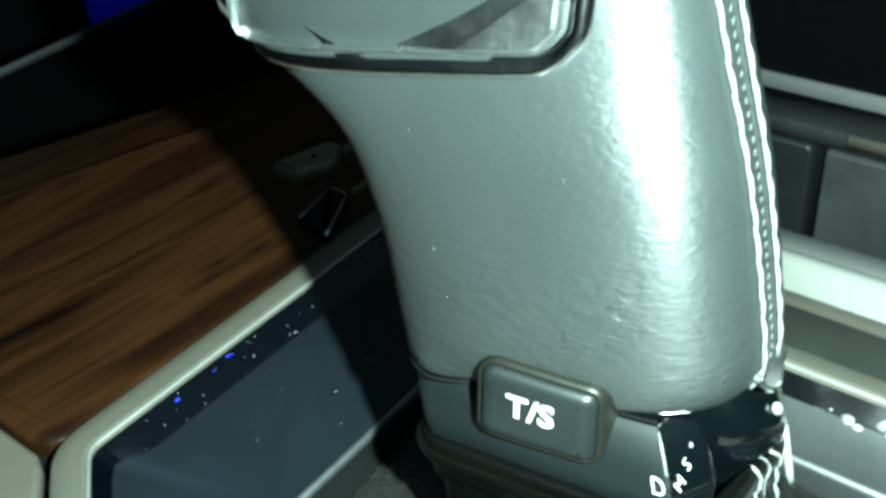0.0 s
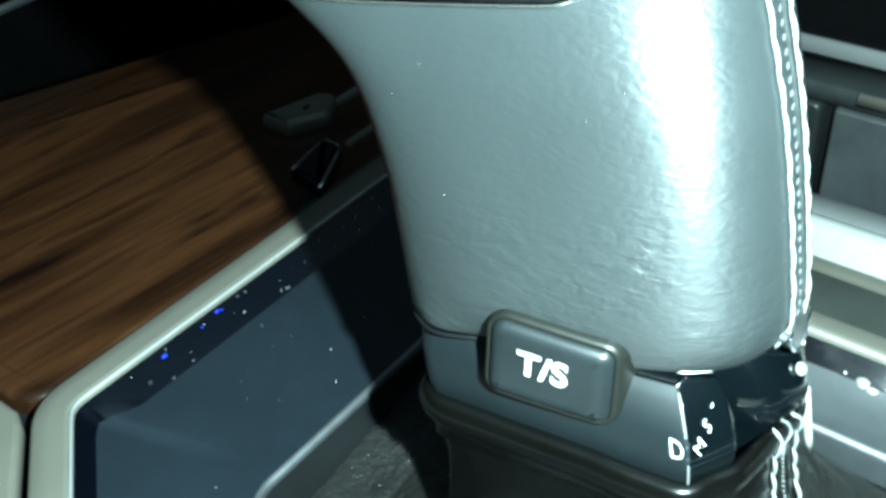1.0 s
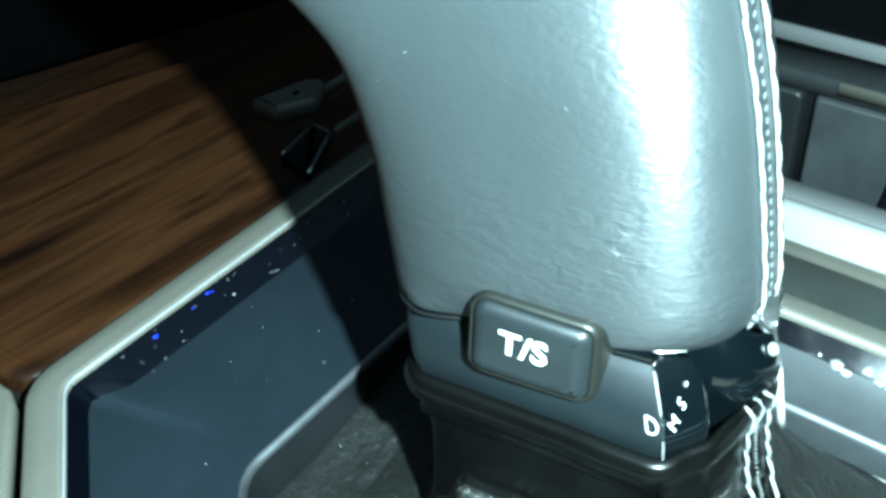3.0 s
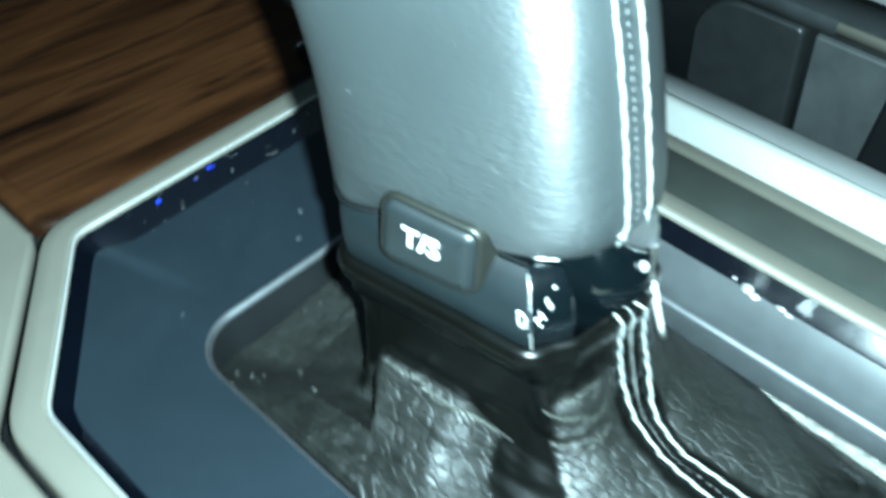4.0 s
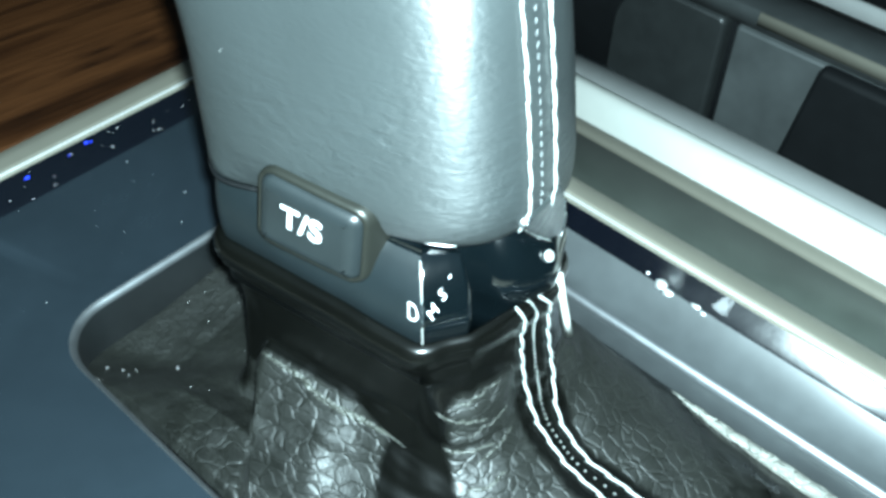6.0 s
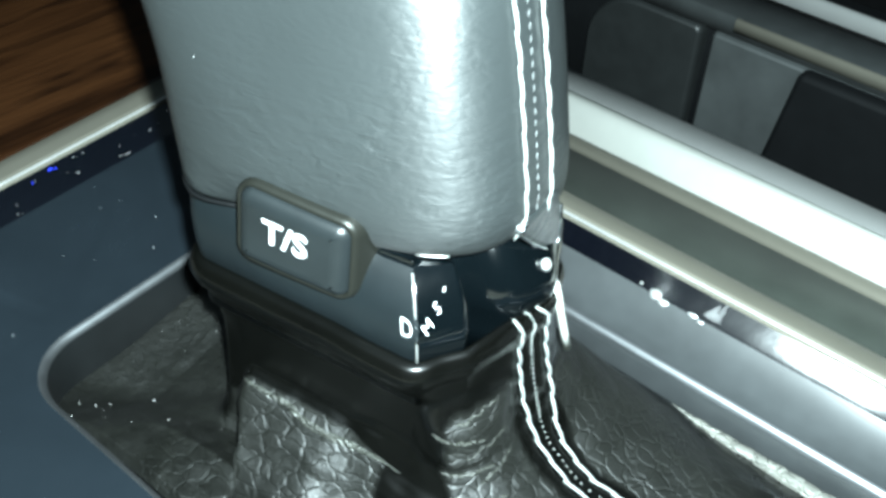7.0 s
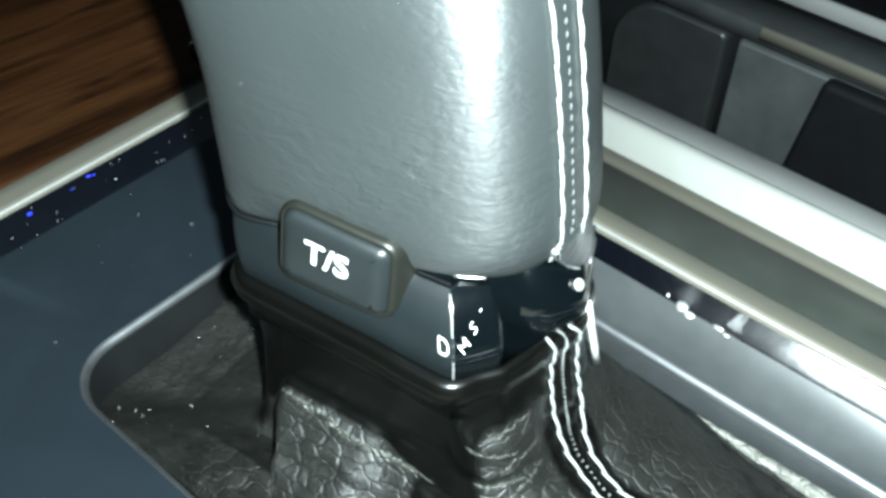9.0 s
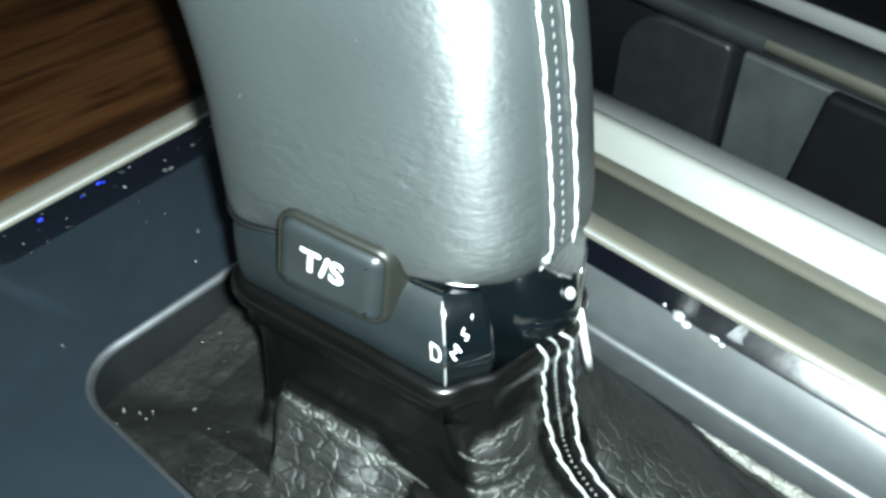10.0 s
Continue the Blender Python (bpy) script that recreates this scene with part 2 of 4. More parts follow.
def rounded(corners, radius, n=8):
    """A closed outline of 2D corners, each rounded by its radius."""
    out = []
    for i, c in enumerate(corners):
        p, q, r = Vector(corners[i - 1]), Vector(c), Vector(corners[(i + 1) % len(corners)])
        rad = radius[i] if isinstance(radius, (list, tuple)) else radius
        a, b = (p - q).normalized(), (r - q).normalized()
        half = a.angle(b) / 2
        cut = min(rad / math.tan(half), (p - q).length * 0.49, (r - q).length * 0.49)
        rad = cut * math.tan(half)
        mid = q + (a + b).normalized() * rad / math.sin(half)
        u, v = q + a * cut - mid, q + b * cut - mid
        turn = u.angle_signed(v)
        for k in range(n + 1):
            w = u.copy()
            w.rotate(Matrix.Rotation(-turn * k / n, 2))
            out.append(mid + w)
    return out


def dense(outline, step):
    out = []
    for a, b in zip(outline, outline[1:] + outline[:1]):
        n = max(1, int((b - a).length / step))
        out += [a.lerp(b, k / n) for k in range(n)]
    return out


def pushed(outline, d):
    """The outline moved out by d (in: minus); it runs counter-clockwise."""
    n, out = len(outline), []
    for i in range(n):
        t = outline[(i + 1) % n] - outline[i - 1]
        if t.length < 1e-9:
            t = Vector((1, 0))
        t.normalize()
        out.append(outline[i] + Vector((t.y, -t.x)) * d)
    return out


def star(outline, centre, count):
    """The outline met by rays from a centre at even angles."""
    c = Vector(centre)
    pts = np.array([(p - c)[:] for p in outline])
    nxt = np.roll(pts, -1, axis=0)
    out = []
    for k in range(count):
        a = 2 * math.pi * k / count
        d = np.array([math.cos(a), math.sin(a)])
        e = nxt - pts
        den = d[0] * e[:, 1] - d[1] * e[:, 0]
        den = np.where(np.abs(den) < 1e-12, 1e-12, den)
        far = (pts[:, 0] * e[:, 1] - pts[:, 1] * e[:, 0]) / den
        u = (pts[:, 0] * d[1] - pts[:, 1] * d[0]) / den
        good = (far > 0) & (u >= -1e-6) & (u <= 1 + 1e-6)
        r = far[good].max() if good.any() else 0.01
        out.append(c + Vector(d * r))
    return out


def slab(outline, profile):
    """Rings of an outline at (push, z) steps, closed at both ends."""
    return loft([[(p.x, p.y, z) for p in pushed(outline, d)] for d, z in profile], True, True)


def bar(profile, x0, x1, lean=0.0, steps=1):
    """A closed profile of (y, z) drawn along x."""
    rings = []
    for k in range(steps + 1):
        x = x0 + (x1 - x0) * k / steps
        rings.append([(x, y, z) for y, z in profile])
    return loft(rings, True, True)


def block(x0, x1, y0, y1, z0, z1, r=0.002):
    """A box with rounded upright and top edges."""
    o = rounded([(x0, y0), (x1, y0), (x1, y1), (x0, y1)], r, 4)
    return slab(o, [(0, z0), (0, z1 - r), (-r * 0.3, z1 - r * 0.3), (-r, z1)])


def tube(path, radius, sides=8):
    rings = []
    for i, p in enumerate(path):
        t = (Vector(path[min(i + 1, len(path) - 1)]) - Vector(path[max(i - 1, 0)])).normalized()
        u = t.orthogonal().normalized() if i == 0 else (u - t * u.dot(t)).normalized()
        v = t.cross(u)
        rings.append([Vector(p) + (u * math.cos(a) + v * math.sin(a)) * radius for a in (2 * math.pi * k / sides for k in range(sides))])
    return loft(rings, True, True)


# ---- the grip's form ----
KZ  = (0.036, 0.048, 0.060, 0.082, 0.096, 0.103, 0.109, 0.116, 0.125, 0.138, 0.148, 0.154)
KXL = (-0.0568, -0.0588, -0.0613, -0.0646, -0.0693, -0.0733, -0.0828, -0.0933, -0.0988, -0.0998, -0.0958, -0.0858)
KXR = (0.0028, 0.0048, 0.0063, 0.0023, -0.0007, -0.0027, -0.0048, -0.0071, -0.0094, -0.0139, -0.0209, -0.0319)
KYN = (-0.0059, -0.0043, -0.0026, -0.0012, -0.0001, 0.0005, 0.0008, 0.0012, 0.0015, 0.0029, 0.0089, 0.0159)
KYF = (0.0388, 0.0413, 0.0428, 0.0428, 0.0423, 0.0418, 0.0413, 0.0408, 0.0403, 0.0378, 0.0318, 0.0248)
TURN_K = math.radians(16.0)


def eased(z, values):
    """The value at height z of a table over KZ, with its corners smoothed."""
    return float(np.dot(np.interp([z - 0.006, z - 0.003, z, z + 0.003, z + 0.006], KZ, values), (0.1, 0.23, 0.34, 0.23, 0.1)))


def knob_point(z, a, grow=0.0):
    """A point of the grip's skin at height z, at the angle a round its axis."""
    xl, xr, yn, yf = (eased(z, k) for k in (KXL, KXR, KYN, KYF))
    c, s = math.cos(a), math.sin(a)
    e = 2 / (2.6 if c > 0 > s else 3.3 if c > 0 else 3.6)
    x = ((xr - xl) / 2 + grow) * math.copysign(abs(c) ** e, c)
    y = ((yf - yn) / 2 + grow) * math.copysign(abs(s) ** e, s)
    ct, st = math.cos(TURN_K), math.sin(TURN_K)
    return Vector(((xl + xr) / 2 + x * ct - y * st, (yn + yf) / 2 + x * st + y * ct, z))



def knob_side(x, z, out=0.0):
    """The point of the grip's near flank (towards -y) at x and z, lifted by out."""
    lo, hi = math.pi * 1.02, math.pi * 1.98
    for _ in range(40):
        mid = (lo + hi) / 2
        if knob_point(z, mid, out).x < x:
            lo = mid
        else:
            hi = mid
    return knob_point(z, (lo + hi) / 2, out)


def pad(outline, steps):
    """A plate on the grip's flank: rings of the outline (x, z) at (push, out) steps."""
    return loft([[knob_side(p.x, p.y, out) for p in pushed(outline, d)] for d, out in steps], False, True)


# the collar's plan at its foot and at its head: a sharp near corner, a hollow beside it, a swelling under the seam
FOOT_PLAN = [(-0.0480, -0.0072), (0.0, 0.0), (0.0046, 0.0078), (-0.0040, 0.0104), (-0.0030, 0.0140), (0.0060, 0.0178), (0.0072, 0.0278), (0.0030, 0.0372), (-0.0450, 0.0400), (-0.0550, 0.0130)]
HEAD_PLAN = [(-0.0515, -0.0052), (-0.0060, 0.0053), (-0.0010, 0.0114), (-0.0085, 0.0142), (-0.0070, 0.0172), (0.0008, 0.0198), (0.0008, 0.0308), (-0.0026, 0.0388), (-0.0460, 0.0405), (-0.0570, 0.0130)]
PLAN_R = [0.0035, 0.0009, 0.0009, 0.0012, 0.0040, 0.0060, 0.0070, 0.0040, 0.0060, 0.0080]
SMOOTH_PLAN = [FOOT_PLAN[k] for k in (0, 1, 2, 5, 6, 7, 8, 9)]
CORE = (-0.0240, 0.0170)
COLLAR_RING = star(dense(rounded(SMOOTH_PLAN, [0.004, 0.0048, 0.004, 0.004, 0.006, 0.005, 0.006, 0.008], 10), 0.001), CORE, 720)
HOLE = rounded([(-0.0862, -0.0306), (0.0850, -0.0312), (0.0850, 0.0626), (-0.0868, 0.0626)], [0.0135, 0.012, 0.012, 0.010], 10)
FOOT_RING = star(dense(pushed(HOLE, 0.0004), 0.003), CORE, 720)


def round_at(ring, a):
    u = (a / (2 * math.pi) % 1.0) * 720
    i = int(u)
    return ring[i % 720].lerp(ring[(i + 1) % 720], u - i)


BOOT_S = (0.0, 0.04, 0.08, 0.12, 0.16, 0.20, 0.26, 0.32, 0.38, 0.42, 0.46, 0.52, 0.62, 0.76, 1.0)
BOOT_Z = (0.0408, 0.0420, 0.0414, 0.0392, 0.0366, 0.0342, 0.0295, 0.0240, 0.0178, 0.0164, 0.0148, 0.0110, 0.0055, -0.0022, -0.0095)
LEFT_Z = (0.0408, 0.0420, 0.0414, 0.0392, 0.0366, 0.0340, 0.0290, 0.0230, 0.0160, 0.0105, 0.0050, -0.0020, -0.0080, -0.0090, -0.0095)
OUT_NEAR = (-0.0010, 0.0002, 0.0019, 0.0030, 0.0026, 0.0008, -0.0006, -0.0010, -0.0008, 0.0022, 0.0046, 0.0076, 0.0118, 0.0150, 0.0150)
OUT_CORNER = (-0.0004, 0.0008, 0.0025, 0.0036, 0.0032, 0.0012, -0.0006, -0.0012, -0.0014, -0.0008, 0.0004, 0.0026, 0.0062, 0.0100, 0.0125)
OUT_LEFT = (-0.0010, 0.0002, 0.0019, 0.0028, 0.0022, 0.0008, -0.0012, -0.0020, -0.0018, -0.0014, -0.0008, 0.0000, 0.0015, 0.0030, 0.0030)
OUT_FAR = (-0.0010, 0.0000, 0.0012, 0.0022, 0.0016, 0.0000, 0.0008, 0.0042, 0.0066, 0.0058, 0.0056, 0.0094, 0.0135, 0.0155, 0.0155)
OUT_SEAM = (-0.0010, 0.0000, 0.0010, 0.0017, 0.0013, 0.0006, 0.0006, 0.0014, 0.0026, 0.0036, 0.0048, 0.0082, 0.0135, 0.0155, 0.0155)
TO_FOOT = (0, 0, 0, 0, 0, 0, 0, 0, 0, 0, 0, 0.0, 0.06, 0.42, 1.0)


def along_boot(s, values):
    return float(np.dot(np.interp([s - 0.016, s - 0.008, s, s + 0.008, s + 0.016], BOOT_S, values), (0.1, 0.23, 0.34, 0.23, 0.1)))


def hump(degrees, mid, flat, soft):
    """1 near the middle angle, fading out beyond flat degrees over soft degrees."""
    u = min(1.0, max(0.0, 1 - (abs((degrees - mid + 180) % 360 - 180) - flat) / soft))
    return u * u * (3 - 2 * u)


def step(x, a, b):
    u = min(1.0, max(0.0, (x - a) / (b - a)))
    return u * u * (3 - 2 * u)


def boot_lag(s, d):
    """The fold under the near flank begins ever lower towards the corner."""
    return s - (0.055 + 0.05 * step(d % 360, 284, 322)) * step(s, 0.22, 0.36) if d % 360 > 180 else s


SEAM_S = (0.05, 0.15, 0.38, 0.60, 1.0)
BOOT_LEFT, BOOT_RIGHT = (2.5, 5.0, 7.8, 6.3, 3.0), (12.0, 17.0, 20.0, 13.0, 7.5)


def boot_slack(s, d):
    """Where the boot's leather lies loose and crackled (1) and where it is drawn smooth (0). Its paler tone fades where
    less light falls on the folds.
    """
    near = hump(d, 271, 40, 8) * step(boot_lag(s, d), 0.392, 0.420) * (1 - 0.3 * step(boot_lag(s, d), 0.47, 0.66))
    corner = hump(d, 347, 9, 10) * step(s, 0.26, 0.32)
    row, turn = float(np.interp(s, SEAM_S, BOOT_RIGHT)), (d + 180) % 360 - 180
    right = step(turn, row + 1, row + 5) * (1 - step(turn, 46, 60)) * step(s, 0.34, 0.44) * (1 - 0.7 * step(s, 0.66, 0.84))
    hide = hump(d, 186, 44, 4) * step(s, 0.50, 0.62)
    return max(near, corner, right, hide)


def boot_point(s, a, lift=0.0):
    """A point of the leather boot: s runs from the collar down to the panel, a goes round."""
    d = math.degrees(a)
    # the drawn-out skirt begins ever nearer the corner as it falls
    start = float(np.interp(s, (0.10, 0.52, 0.64, 0.80, 1.0), (224, 230, 240, 260, 274)))
    lag = boot_lag(s, d)
    left, far = hump(d, (start + 132) / 2, (start - 132) / 2, 9), hump(d, 15, 40, 13)
    seam = hump(d, 45, 40, 14)
    corner = hump(d, -44, 5, 26) * (1 - far) * (1 - left)
    out = along_boot(lag, OUT_NEAR) * (1 - left - far - corner) + along_boot(s, OUT_CORNER) * corner + along_boot(s, OUT_LEFT) * left + (along_boot(s, OUT_FAR) * (1 - seam) + along_boot(s, OUT_SEAM) * seam) * far
    ring, foot = round_at(COLLAR_RING, a), round_at(FOOT_RING, a)
    way = (foot - ring).normalized()
    t = round_at(COLLAR_RING, a + 0.03) - round_at(COLLAR_RING, a - 0.03)
    side = Vector((t.y, -t.x)).normalized()
    flat = (ring + side * out).lerp(foot, along_boot(s, TO_FOOT))
    mid = max(0.0, min(1.0, (s - 0.38 + 0.12 * far) / 0.08)) * min(1.0, max(0.0, (1.0 - s) / 0.12))
    fold = noise.noise(Vector((flat.x * 60, flat.y * 60, s * 4.0))) * 0.0008 + noise.noise(Vector((flat.x * 190, flat.y * 190, s * 15.0 + 5))) * 0.0003
    crease = abs(noise.noise(Vector((flat.x * 120 + 9, flat.y * 120, s * 22.0)))) * 0.0003
    pleat = 0.0003 * hump(d, -14, 10, 9) * math.sin(s * 88 + 2.0 * math.sin(a * 5)) * max(0.0, 1 - abs(s - 0.38) / 0.16)
    flat = flat + side * ((fold * 0.5 - crease) * mid + pleat + lift)
    # the slack hide beside it sinks to a valley and rises again towards the near edge
    u = min(1.0, max(0.0, (s - 0.56) / 0.22))
    v = min(1.0, max(0.0, (d % 360 - 209) / 24))
    sag = left * u * (0.0115 * v * v * (3 - 2 * v) * min(1.0, (1.05 - s) / 0.18 + 0.55) - 0.0050 * hump(d, 208, 3, 40))
    return Vector((flat.x, flat.y, sag + along_boot(s, BOOT_Z) * (1 - left) + along_boot(s, LEFT_Z) * left + (fold - crease) * mid * 0.8 + lift))


# ---- cabin around ----
def cabin_piece(name, x0, x1, y0, y1, z0, z1, label, category, material=None):
    bm = bmesh.new()
    bmesh.ops.create_cube(bm, size=1.0)
    for v in bm.verts:
        v.co = Vector(((x0, x1)[v.co.x > 0], (y0, y1)[v.co.y > 0], (z0, z1)[v.co.z > 0]))
    return thing(name, bm, material or CLOTH, label, category, kind="structure", smooth=False)


cabin_piece("floor", -1.4, 1.4, -0.9, 0.9, -0.42, -0.38, "black carpeted cabin floor in the dark", "floor")
cabin_piece("wall_front", -1.44, -1.4, -0.9, 0.9, -0.42, 0.9, "black cabin bulkhead in the dark", "wall")
cabin_piece("wall_back", 1.4, 1.44, -0.9, 0.9, -0.42, 0.9, "black cabin rear wall in the dark", "wall")
cabin_piece("wall_left", -1.4, 1.4, -0.94, -0.9, -0.42, 0.9, "black cabin side lining in the dark", "wall")
cabin_piece("wall_right", -1.4, 1.4, 0.9, 0.94, -0.42, 0.9, "black cabin side lining in the dark", "wall")
cabin_piece("ceiling", -1.4, 1.4, -0.9, 0.9, 0.62, 0.66, "dark grey fabric headlining over the console", "ceiling", LINING)

# ---- console ----
OCT = [(-0.1378, -0.0315), (-0.0890, -0.0680), (0.1300, -0.0680), (0.1300, 0.0800), (-0.0850, 0.0800), (-0.1050, 0.1000), (-0.1378, 0.1000)]
INNER = dense(rounded(OCT, [0.006, 0.012, 0.02, 0.02, 0.006, 0.006, 0.006], 8), 0.003)
MID = (0.0, 0.012)
RAYS = 420


def console_body():
    """The dark moulded tunnel that carries everything."""
    o = [Vector(p) for p in ((-0.336, -0.135), (0.45, -0.135), (0.45, 0.1385), (-0.236, 0.1385))]
    inner = star(pushed(INNER, 0.004), MID, RAYS)
    outer = star(o, MID, RAYS)
    rings = [[(p.x, p.y, z) for p in ring] for ring, z in ((inner, -0.030), (inner, -0.0035), (outer, -0.0035), (outer, -0.06), (outer, -0.38))]
    return thing("console_body", loft(rings), BLACK, "matt black moulded centre console under the trims", "console", kind="structure")


console_body()


def rise(p):
    """How much higher the rim stands along the far side."""
    u = min(1.0, max(0.0, (p.y - 0.045) / 0.025))
    v = min(1.0, max(0.0, (p.x + 0.110) / 0.025))
    return 0.0062 * u * u * (3 - 2 * u) * v


def satin_side(ob):
    """The far side of the panel is satin, not lacquered."""
    ob.data.materials.append(SATIN)
    for p in ob.data.polygons:
        p.material_index = 1 if p.center.y > 0.0605 and p.center.x > -0.088 else 0


def console_panel():
    """The flat lacquered plate with its sunken opening, and the bevel that rises to the frame."""
    def slanted(d):
        """The bevel's outline at d, drawn closer to the frame along the slanting and near sides."""
        out = []
        for p, q in zip(star(INNER, MID, RAYS), star(pushed(INNER, d), MID, RAYS)):
            u = min(1.0, max(0.0, (-0.020 - p.y) / 0.014, (p.y - 0.050) / 0.014 if p.x > -0.09 else 0.0))
            out.append(q.lerp(p, 0.52 * u * u * (3 - 2 * u)))
        return out

    plate = []
    for d, z, k in ((-0.0090, 0.0001, 0.85), (-0.0098, 0.0, 0.82)):
        plate.append([(p.x, p.y, z + k * rise(p)) for p in slanted(d)])
    hole = dense(HOLE, 0.003)
    for d, z in ((0.0060, 0.0), (0.0016, 0.0)):
        plate.append([(p.x, p.y, z) for p in star(pushed(hole, d), MID, RAYS)])
    lip = [[(p.x, p.y, z) for p in star(pushed(hole, d), MID, RAYS)] for d, z in ((0.0016, 0.0), (0.0012, -0.0001), (0.0008, -0.0003), (0.0005, -0.0006), (0.0002, -0.0010), (0.0, -0.0016), (-0.0001, -0.0024), (-0.0003, -0.016), (0.0020, -0.020))]
    t = thing("console_panel", loft(plate), PIANO, "glossy piano-black shifter panel with a sunken opening", "panel")
    satin_side(t)
    rim = part("lip", loft(lip), LIP, t, "satin black rounded lip of the opening")
    satin_side(rim)
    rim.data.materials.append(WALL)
    # Below the lip the opening's wall is darker, except along the far side.
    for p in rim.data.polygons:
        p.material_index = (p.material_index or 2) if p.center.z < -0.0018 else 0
    edge = []
    for d, z, k in ((0.0, 0.0034, 1.0), (-0.0015, 0.0029, 0.97), (-0.0045, 0.0018, 0.92), (-0.0078, 0.0006, 0.87), (-0.0090, 0.0001, 0.85)):
        edge.append([(p.x, p.y, z + k * rise(p)) for p in slanted(d)])
    part("bevel", loft(edge), BEVEL, t, "rippled gloss black bevelled edge, darkened for what it reflects")
    return t


panel = console_panel()



def panel_frame():
    steps = ((-0.0002, 0.0, 1), (-0.0002, 0.0036, 1), (0.0003, 0.0044, 1), (0.0011, 0.0049, 1), (0.0015, 0.0050, 1), (0.0019, 0.0050, 1), (0.0050, 0.0049, 0.9), (0.0084, 0.0046, 0.75), (0.0092, 0.0040, 0.7), (0.0095, 0.0030, 0.7), (0.0096, -0.0035, 0))
    rings = [[(p.x, p.y, z + k * rise(p)) for p in star(pushed(INNER, d), MID, RAYS)] for d, z, k in steps]
    t = thing("panel_frame", loft(rings), SILVER, "champagne satin silver frame round the black panel", "trim")
    bead = []
    for k in range(9):
        a = math.pi * (1.15 - 1.3 * k / 8)
        bead.append([(p.x, p.y, 0.0047 + 0.0004 * math.sin(a) + rise(p)) for p in star(pushed(INNER, 0.0001 + 0.0004 * math.cos(a)), MID, RAYS)])
    part("inner_bead", loft(bead), BRIGHT, t, "thin polished bright inner bead")
    return t


panel_frame()


def wood_trim(name, near, far, y0, y1, z1, drop, label):
    """near and far: the x of its two long edges at y0 and at y1."""
    o = dense(rounded([(far[0], y0), (near[0], y0), (near[1], y1), (far[1], y1)], [0.003, 0.009, 0.003, 0.003], 8), 0.004)
    rings = []
    for d, dz in ((0, -0.006), (0, -0.0012), (-0.0005, -0.0004), (-0.0016, 0.0), (-0.0026, 0.0002)):
        ring = []
        for p in pushed(o, d):
            v = (p.y - y0) / (y1 - y0)
            x0, x1 = far[0] + (far[1] - far[0]) * v, near[0] + (near[1] - near[0]) * v
            u = (x1 - p.x) / (x1 - x0)
            ring.append((p.x, p.y, z1 + dz - drop * u * u))
        rings.append(ring)
    return thing(name, loft(rings, False, True), WOOD, label, "trim")


wood_trim("wood_trim", (-0.1482, -0.1482), (-0.3020, -0.1990), -0.0370, 0.2400, 0.0022, 0.0050, "dark brown straight-grained wood trim beside the panel")
wood_trim("front_trim", (-0.3125, -0.2095), (-0.3740, -0.2680), -0.0370, 0.2400, -0.0130, 0.0100, "dark brown wood trim falling away into the dark")


def side_trim():
    o = dense(rounded([(-0.285, -0.1350), (0.30, -0.1350), (0.30, -0.0795), (-0.0955, -0.0795), (-0.1465, -0.0405), (-0.1510, -0.0385), (-0.285, -0.0388)], [0.01, 0.01, 0.004, 0.014, 0.006, 0.004, 0.004], 8), 0.006)
    return thing("side_trim", slab(o, [(0, -0.0036), (0, 0.0006), (-0.0005, 0.0016), (-0.0016, 0.0022)]), SILVER, "champagne satin silver side trim along the console", "trim")


side_trim()


def arch(y0, y1, z0, rise, n=14):
    """A half-round profile from y0 to y1 on z0."""
    mid, half = (y0 + y1) / 2, (y1 - y0) / 2
    return [(y0, z0 - 0.006)] + [(mid - half * math.cos(math.pi * k / n), z0 + rise * math.sin(math.pi * k / n)) for k in range(n + 1)] + [(y1, z0 - 0.006)]


thing("channel_strip", bar([(0.0915, -0.003), (0.0915, 0.0020), (0.0921, 0.0026), (0.1112, 0.0026), (0.1118, 0.0020), (0.1118, -0.003)], -0.066, 0.34), OLIVE, "dark olive satin strip between the silver trims", "trim")
thing("trim_bead", bar(arch(0.1130, 0.1180, 0.0012, 0.0018), -0.066, 0.34), SILVER, "slim satin silver bead along the console", "trim")
# its face bulges softly from the foot to the crest
crest = [(0.1190 + 0.0066 * k / 12, 0.0012 + 0.0072 * math.sin(math.pi / 2 * k / 12) ** 0.9) for k in range(13)]
thing("bright_strip", bar([(0.1190, -0.003)] + crest + [(0.1266, 0.0084), (0.1273, 0.0082), (0.1274, -0.003)], -0.066, 0.34), STRIP, "bright satin aluminium strip, bulging towards the shifter", "trim")
thing("ledge_trim", bar([(0.1276, -0.02), (0.1276, 0.0074), (0.1281, 0.0078), (0.1372, 0.0072), (0.1382, 0.0066), (0.1386, 0.0056), (0.1388, -0.06), (0.1300, -0.06)], -0.066, 0.34), LEDGE, "flat satin grey aluminium ledge above the storage trough", "trim")


